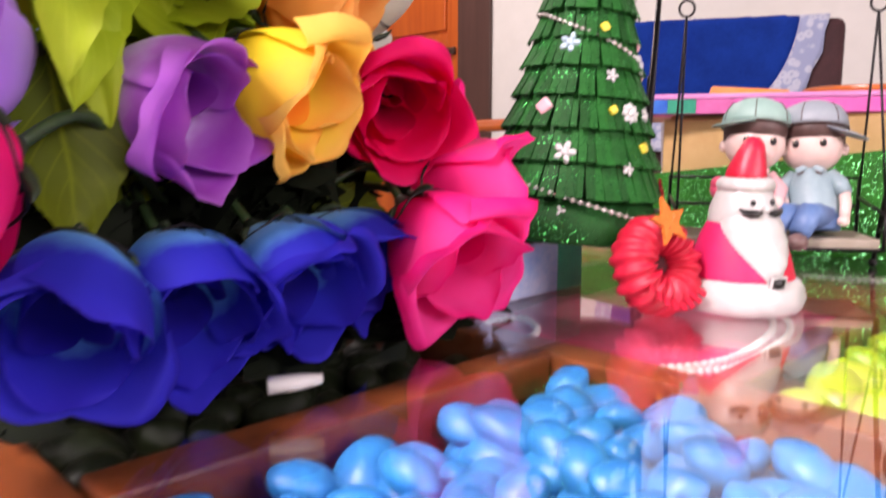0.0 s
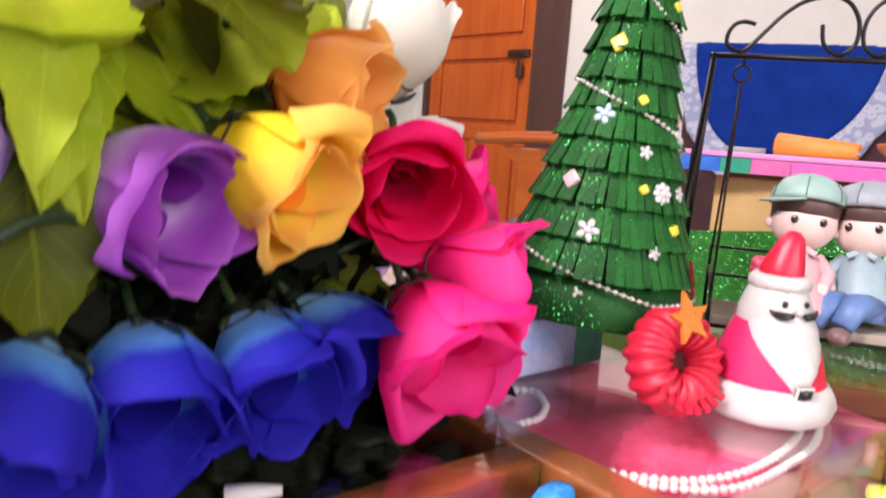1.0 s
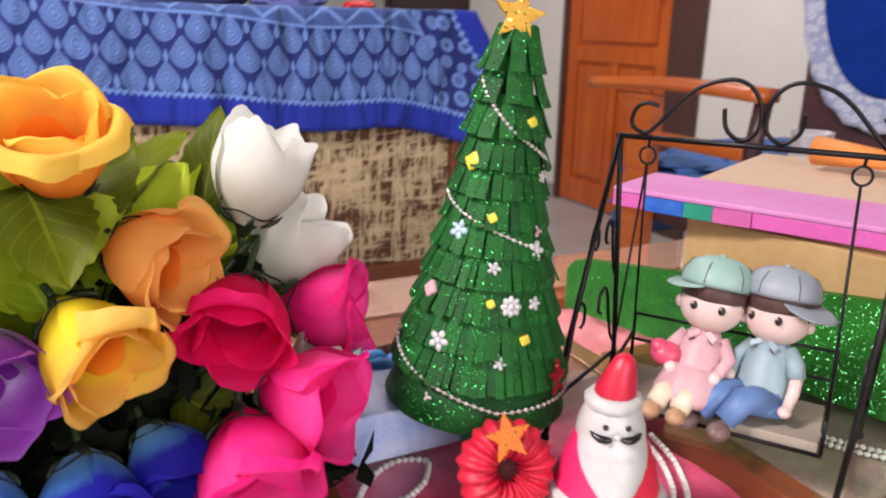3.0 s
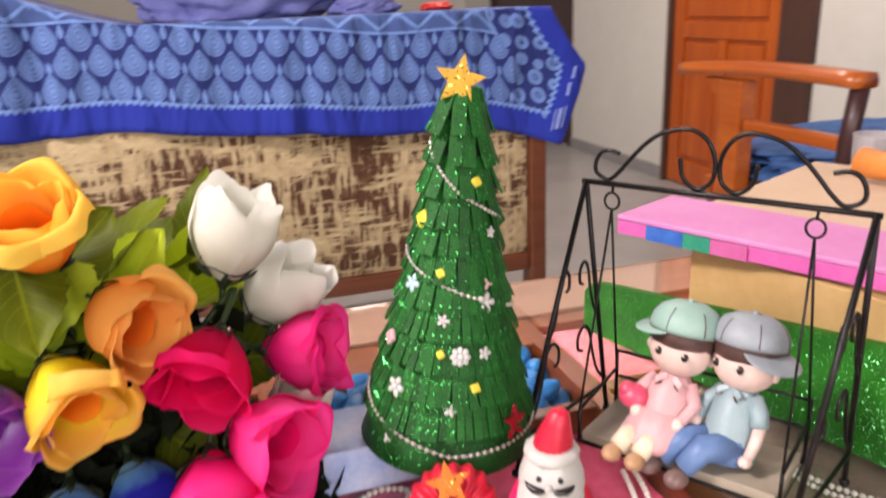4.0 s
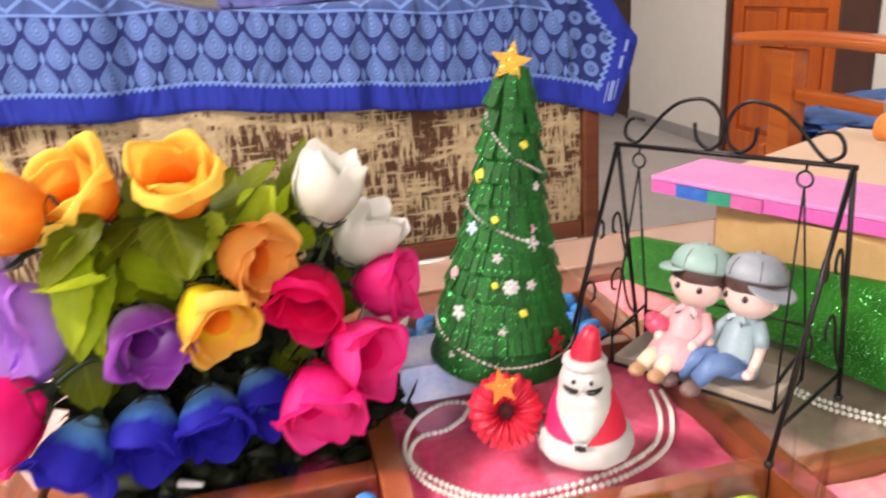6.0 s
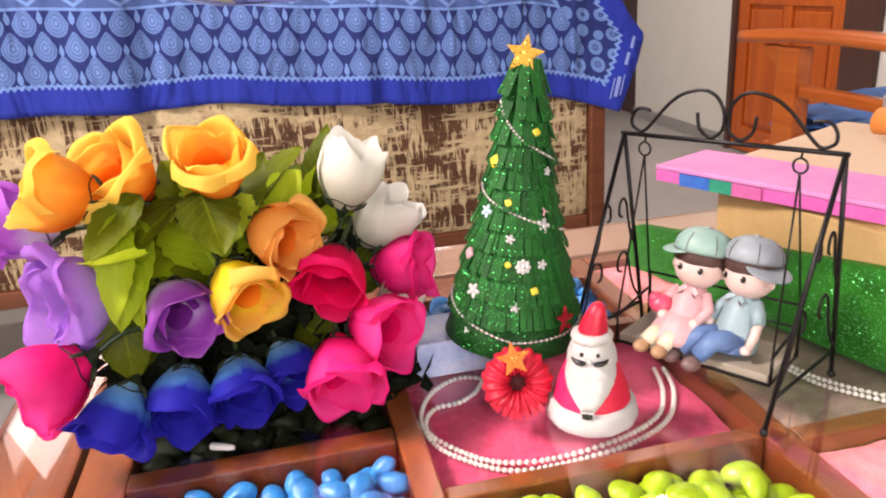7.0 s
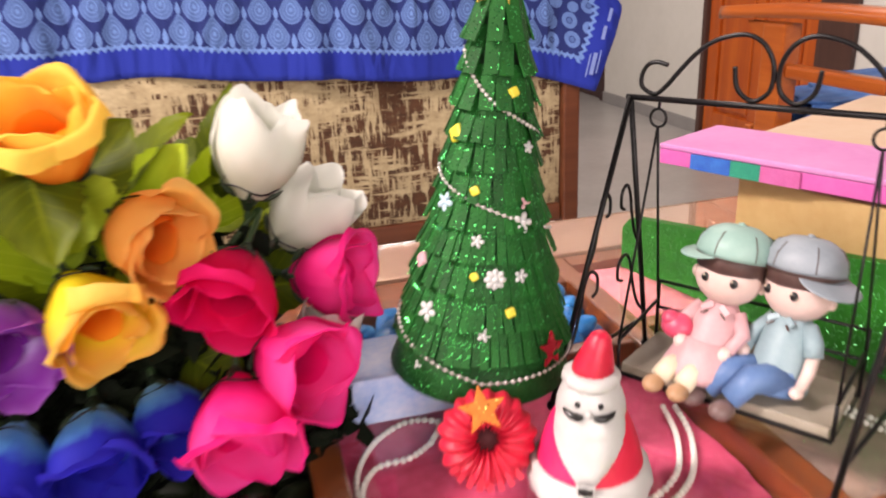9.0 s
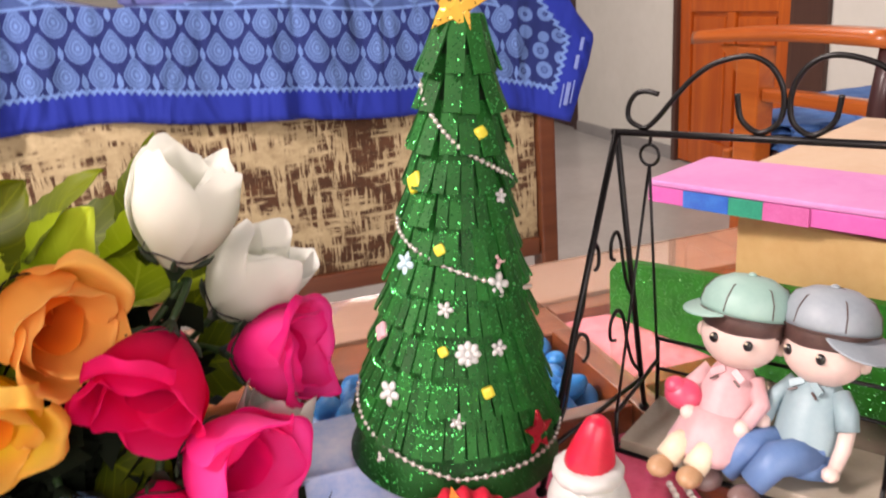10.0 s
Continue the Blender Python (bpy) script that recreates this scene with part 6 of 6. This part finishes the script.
ROSES = [
    ("yellow", (-0.083, 0.302, 0.2145), (0.05, 0.60, 0.70), 0.0245, 0.062, False),
    ("orange", (-0.052, 0.335, 0.148), (0.70, -0.35, 0.50), 0.0255, 0.060, False),
    ("lemon", (-0.061, 0.293, 0.113), (0.52, -0.62, 0.52), 0.0238, 0.062, False),
    ("violet", (-0.094, 0.260, 0.106), (0.52, -0.48, 0.58), 0.0245, 0.060, False),
    ("crimson", (-0.024, 0.352, 0.110), (-0.15, -0.65, 0.62), 0.0255, 0.056, False),
    ("pink", (0.002, 0.322, 0.044), (0.15, -0.72, 0.60), 0.0275, 0.062, False),
    ("pink", (0.014, 0.365, 0.068), (0.70, -0.25, 0.60), 0.0270, 0.060, False),
    ("pink", (-0.008, 0.434, 0.094), (0.93, -0.08, 0.35), 0.0255, 0.060, False),
    ("white", (-0.044, 0.412, 0.184), (0.30, 0.88, 0.30), 0.0262, 0.060, True),
    ("white", (-0.052, 0.462, 0.126), (0.74, 0.58, 0.30), 0.0275, 0.058, True),
    ("white", (-0.010, 0.413, 0.060), (0.35, 0.85, 0.15), 0.0205, 0.042, True),
    ("blue", (-0.107, 0.195, 0.044), (-0.25, -0.72, 0.60), 0.0235, 0.054, False),
    ("blue", (-0.088, 0.239, 0.039), (0.05, -0.75, 0.60), 0.0245, 0.056, False),
    ("blue", (-0.056, 0.272, 0.041), (0.22, -0.72, 0.60), 0.0235, 0.054, False),
    ("blue", (-0.040, 0.312, 0.042), (0.40, -0.62, 0.50), 0.0225, 0.052, False),
    ("yellow", (-0.158, 0.268, 0.208), (-0.30, 0.42, 0.72), 0.0280, 0.066, False),
    ("yellow", (-0.174, 0.224, 0.202), (-0.85, 0.20, 0.45), 0.0270, 0.066, False),
    ("lilac", (-0.160, 0.208, 0.122), (-0.72, -0.12, 0.62), 0.0345, 0.070, False),
    ("violet", (-0.255, 0.240, 0.162), (-0.75, 0.10, 0.20), 0.0250, 0.058, False),
    ("pink", (-0.136, 0.166, 0.081), (-0.75, -0.45, 0.45), 0.0285, 0.062, False),
]
for k, (colour, place, rdir, R, H, closed) in enumerate(ROSES):
    rose(colour, place, rdir, R, H, 100 + k, closed)


def leaf(place, rdir, roll, length=0.060, width=0.036, seed=0, behind=True):
    """A broad rose leaf with a folded midrib and toothed rim."""
    bm = bmesh.new()
    uvl = bm.loops.layers.uv.new("UVMap")
    rows = []
    nu, nv = 8, 14
    for k in range(nv + 1):
        t = k / nv
        w = width * 0.5 * (math.sin(math.pi * t ** 0.8) ** 0.75 if 0 < t < 1 else 0.02)
        row = []
        for i in range(nu + 1):
            s = 2 * i / nu - 1
            x = w * s * (1 + 0.05 * ((k % 2) * 2 - 1) * (abs(s) > 0.9))
            z = 0.22 * abs(x) - 0.16 * length * t * t + 0.0035 * rng_noise((s, t * 3, seed), 1.3)
            row.append((bm.verts.new((x, -0.0 + length * t, z)), s, t))
        rows.append(row)
    for a, b in zip(rows, rows[1:]):
        for i in range(nu):
            q = (a[i], a[i + 1], b[i + 1], b[i])
            f = bm.faces.new([x[0] for x in q])
            f.smooth = True
            for lp, x in zip(f.loops, q):
                lp[uvl].uv = (0.5 + 0.5 * x[1], 0.25 + 0.75 * x[2])
    d = (VR * rdir[0] + VU * rdir[1] + VN * rdir[2]).normalized()
    place = Vector(place)
    for q in ROSES if behind else ():
        for f in (0.5, 1.0):
            gap = place + d * length * f - Vector(q[1])
            side = gap - VN * gap.dot(VN)
            if side.length < q[3] * 1.35 and gap.dot(VN) > -0.034:
                place = place - VN * (gap.dot(VN) + 0.034)
    up = VN * 0.75 + VU * 0.50
    zax = (up - d * up.dot(d)).normalized()
    xax = d.cross(zax)
    m = Matrix.Translation(place) @ Matrix(((xax.x, d.x, zax.x, 0), (xax.y, d.y, zax.y, 0), (xax.z, d.z, zax.z, 0), (0, 0, 0, 1))) @ Matrix.Rotation(radians(roll), 4, "Y")
    part("leaf", bm, M_LEAFLIME if int(seed * 7) % 5 < 2 else M_LEAF, bouquet, m=m)


LEAVES = [
    ((-0.085, 0.335, 0.160), (0.30, 0.55, 0.45), 10, 0.075, 0.045), ((-0.085, 0.345, 0.158), (0.85, 0.25, 0.20), -15, 0.080, 0.042), ((-0.095, 0.325, 0.150), (0.10, 0.20, 0.85), 25, 0.060, 0.050),
    ((-0.105, 0.310, 0.150), (-0.55, 0.45, 0.45), -10, 0.070, 0.045), ((-0.115, 0.300, 0.140), (-0.40, -0.15, 0.70), 20, 0.070, 0.042), ((-0.110, 0.285, 0.135), (-0.10, -0.60, 0.60), -20, 0.065, 0.036),
    ((-0.070, 0.390, 0.130), (0.50, 0.60, 0.20), 30, 0.080, 0.040), ((-0.070, 0.400, 0.115), (0.75, 0.45, 0.25), -25, 0.075, 0.040), ((-0.065, 0.395, 0.100), (0.80, 0.05, 0.40), 10, 0.065, 0.042),
    ((-0.130, 0.290, 0.165), (-0.70, 0.60, 0.20), 15, 0.075, 0.045), ((-0.125, 0.330, 0.170), (-0.10, 0.90, 0.20), 60, 0.070, 0.045), ((-0.120, 0.260, 0.140), (-0.65, -0.10, 0.55), -35, 0.060, 0.036),
    ((-0.125, 0.255, 0.115), (-0.30, -0.70, 0.50), 10, 0.070, 0.038), ((-0.140, 0.250, 0.150), (-0.85, 0.25, 0.30), 40, 0.065, 0.040), ((-0.080, 0.310, 0.130), (0.45, 0.10, 0.70), -10, 0.060, 0.045),
    ((-0.130, 0.240, 0.175), (-0.35, 0.55, 0.60), -20, 0.070, 0.048), ((-0.115, 0.235, 0.160), (-0.10, 0.20, 0.90), 35, 0.060, 0.046), ((-0.120, 0.220, 0.130), (-0.50, -0.20, 0.75), 15, 0.055, 0.040),
    ((-0.060, 0.340, 0.080), (0.55, -0.35, 0.45), 5, 0.050, 0.036), ((-0.085, 0.280, 0.070), (0.10, -0.55, 0.65), 0, 0.050, 0.036), ((-0.100, 0.350, 0.180), (0.45, 0.75, 0.10), -30, 0.070, 0.042),
    ((-0.075, 0.375, 0.150), (0.25, 0.80, 0.30), 45, 0.075, 0.042), ((-0.150, 0.300, 0.120), (-0.80, 0.20, 0.10), 0, 0.070, 0.045), ((-0.105, 0.270, 0.185), (-0.20, 0.75, 0.50), 10, 0.065, 0.046),
]
for k, (place, rdir, rl, ln, wd) in enumerate(LEAVES):
    leaf(Vector(place) - VN * 0.016 - VU * 0.012, (rdir[0], rdir[1] * 0.8, rdir[2] * 0.6), rl, ln * 0.86, wd * 1.12, k * 1.3)
for k, (place, rdir, ln, wd) in enumerate((
        ((-0.128, 0.262, 0.178), (-0.10, -0.90, 0.35), 0.085, 0.034), ((-0.122, 0.262, 0.168), (0.22, -0.85, 0.35), 0.070, 0.040), ((-0.132, 0.248, 0.128), (-0.20, -0.90, 0.25), 0.070, 0.056),
        ((-0.100, 0.300, 0.190), (0.30, -0.55, 0.50), 0.062, 0.046), ((-0.115, 0.295, 0.185), (-0.45, -0.45, 0.50), 0.058, 0.044), ((-0.085, 0.318, 0.190), (0.90, 0.10, 0.30), 0.072, 0.044),
        ((-0.078, 0.400, 0.150), (0.10, 0.90, 0.20), 0.075, 0.036), ((-0.062, 0.425, 0.135), (0.75, -0.45, 0.20), 0.060, 0.040), ((-0.140, 0.270, 0.175), (-0.70, -0.50, 0.40), 0.062, 0.052),
        ((-0.150, 0.245, 0.155), (-0.30, -0.75, 0.50), 0.066, 0.050), ((-0.105, 0.275, 0.165), (0.10, -0.80, 0.45), 0.066, 0.050))):
    leaf(place, rdir, (-18, 14, 8, -10, 20, 5, -25, 15, -8, 12, -5)[k], ln, wd, 90 + k * 2.1)
for k, (place, rdir, rl, ln, wd) in enumerate((
        ((-0.127, 0.247, 0.186), (-0.05, -0.92, 0.25), -12, 0.080, 0.028), ((-0.131, 0.246, 0.166), (0.12, -0.92, 0.15), 15, 0.070, 0.026), ((-0.118, 0.262, 0.196), (-0.55, -0.60, 0.35), 10, 0.062, 0.040),
        ((-0.128, 0.232, 0.122), (0.10, -0.90, 0.05), -10, 0.062, 0.040))):
    leaf(place, rdir, rl, ln, wd, 30 + k * 3.0, False)
# broad outer leaves round the yellow roses
rnd = random.Random(31)
for k in range(15):
    a = rnd.uniform(-0.4, 3.5)
    place = Vector((-0.112, 0.288, 0.158)) + VR * rnd.uniform(-0.012, 0.034) + VU * rnd.uniform(-0.030, 0.018) - VN * rnd.uniform(0.012, 0.035)
    leaf(place, (math.cos(a), math.sin(a), rnd.uniform(-0.1, 0.35)), rnd.uniform(-30, 30), rnd.uniform(0.058, 0.078), rnd.uniform(0.046, 0.062), 50 + k * 1.7)
# small sprigs that fill the bouquet's heart down to the glass, near-black for its shade
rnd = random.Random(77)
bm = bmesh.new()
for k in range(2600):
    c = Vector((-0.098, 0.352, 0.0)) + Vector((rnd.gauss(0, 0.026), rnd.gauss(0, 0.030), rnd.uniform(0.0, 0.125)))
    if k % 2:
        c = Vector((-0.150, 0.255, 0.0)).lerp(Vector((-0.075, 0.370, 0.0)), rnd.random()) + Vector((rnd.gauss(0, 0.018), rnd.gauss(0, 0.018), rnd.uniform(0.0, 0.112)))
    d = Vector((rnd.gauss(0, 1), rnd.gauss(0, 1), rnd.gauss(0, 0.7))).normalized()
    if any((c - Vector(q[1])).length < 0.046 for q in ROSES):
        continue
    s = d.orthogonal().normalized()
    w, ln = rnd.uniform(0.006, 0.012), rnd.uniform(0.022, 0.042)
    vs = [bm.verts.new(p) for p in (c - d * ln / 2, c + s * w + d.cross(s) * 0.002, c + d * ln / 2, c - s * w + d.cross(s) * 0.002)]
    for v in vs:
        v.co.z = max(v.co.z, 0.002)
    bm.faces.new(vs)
# more near-black sprigs under the pink roses, to darken that gap
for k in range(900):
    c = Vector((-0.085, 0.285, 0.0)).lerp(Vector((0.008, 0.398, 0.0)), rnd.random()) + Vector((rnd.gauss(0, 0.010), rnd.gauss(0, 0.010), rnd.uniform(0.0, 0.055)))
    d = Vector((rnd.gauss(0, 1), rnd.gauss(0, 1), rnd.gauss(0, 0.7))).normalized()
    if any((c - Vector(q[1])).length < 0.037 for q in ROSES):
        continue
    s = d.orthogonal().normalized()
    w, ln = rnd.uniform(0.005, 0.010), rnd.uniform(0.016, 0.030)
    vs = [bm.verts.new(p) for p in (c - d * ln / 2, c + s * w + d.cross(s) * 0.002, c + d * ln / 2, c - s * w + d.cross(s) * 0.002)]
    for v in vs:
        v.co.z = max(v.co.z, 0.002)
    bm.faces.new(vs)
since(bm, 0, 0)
tagged(part("shade_foliage", bm, M_SHADELEAF, bouquet, "small near-black leaves that stand for the shade inside"), kind="stuff")
# a pale paper tip that sticks out between the roses
for place, rdir, r, ln in (((-0.063, 0.240, 0.011), (0.95, -0.05, 0.3), 0.0032, 0.019),):
    bm = bmesh.new()
    e = (VR * rdir[0] + VU * rdir[1] + VN * rdir[2]).normalized()
    tube(bm, [Vector(place), Vector(place) + e * ln * 0.6, Vector(place) + e * ln], [r, r * 0.9, r * 0.55], 9)
    part("paper_tip", bm, M_WHITE, bouquet, "white paper tip")
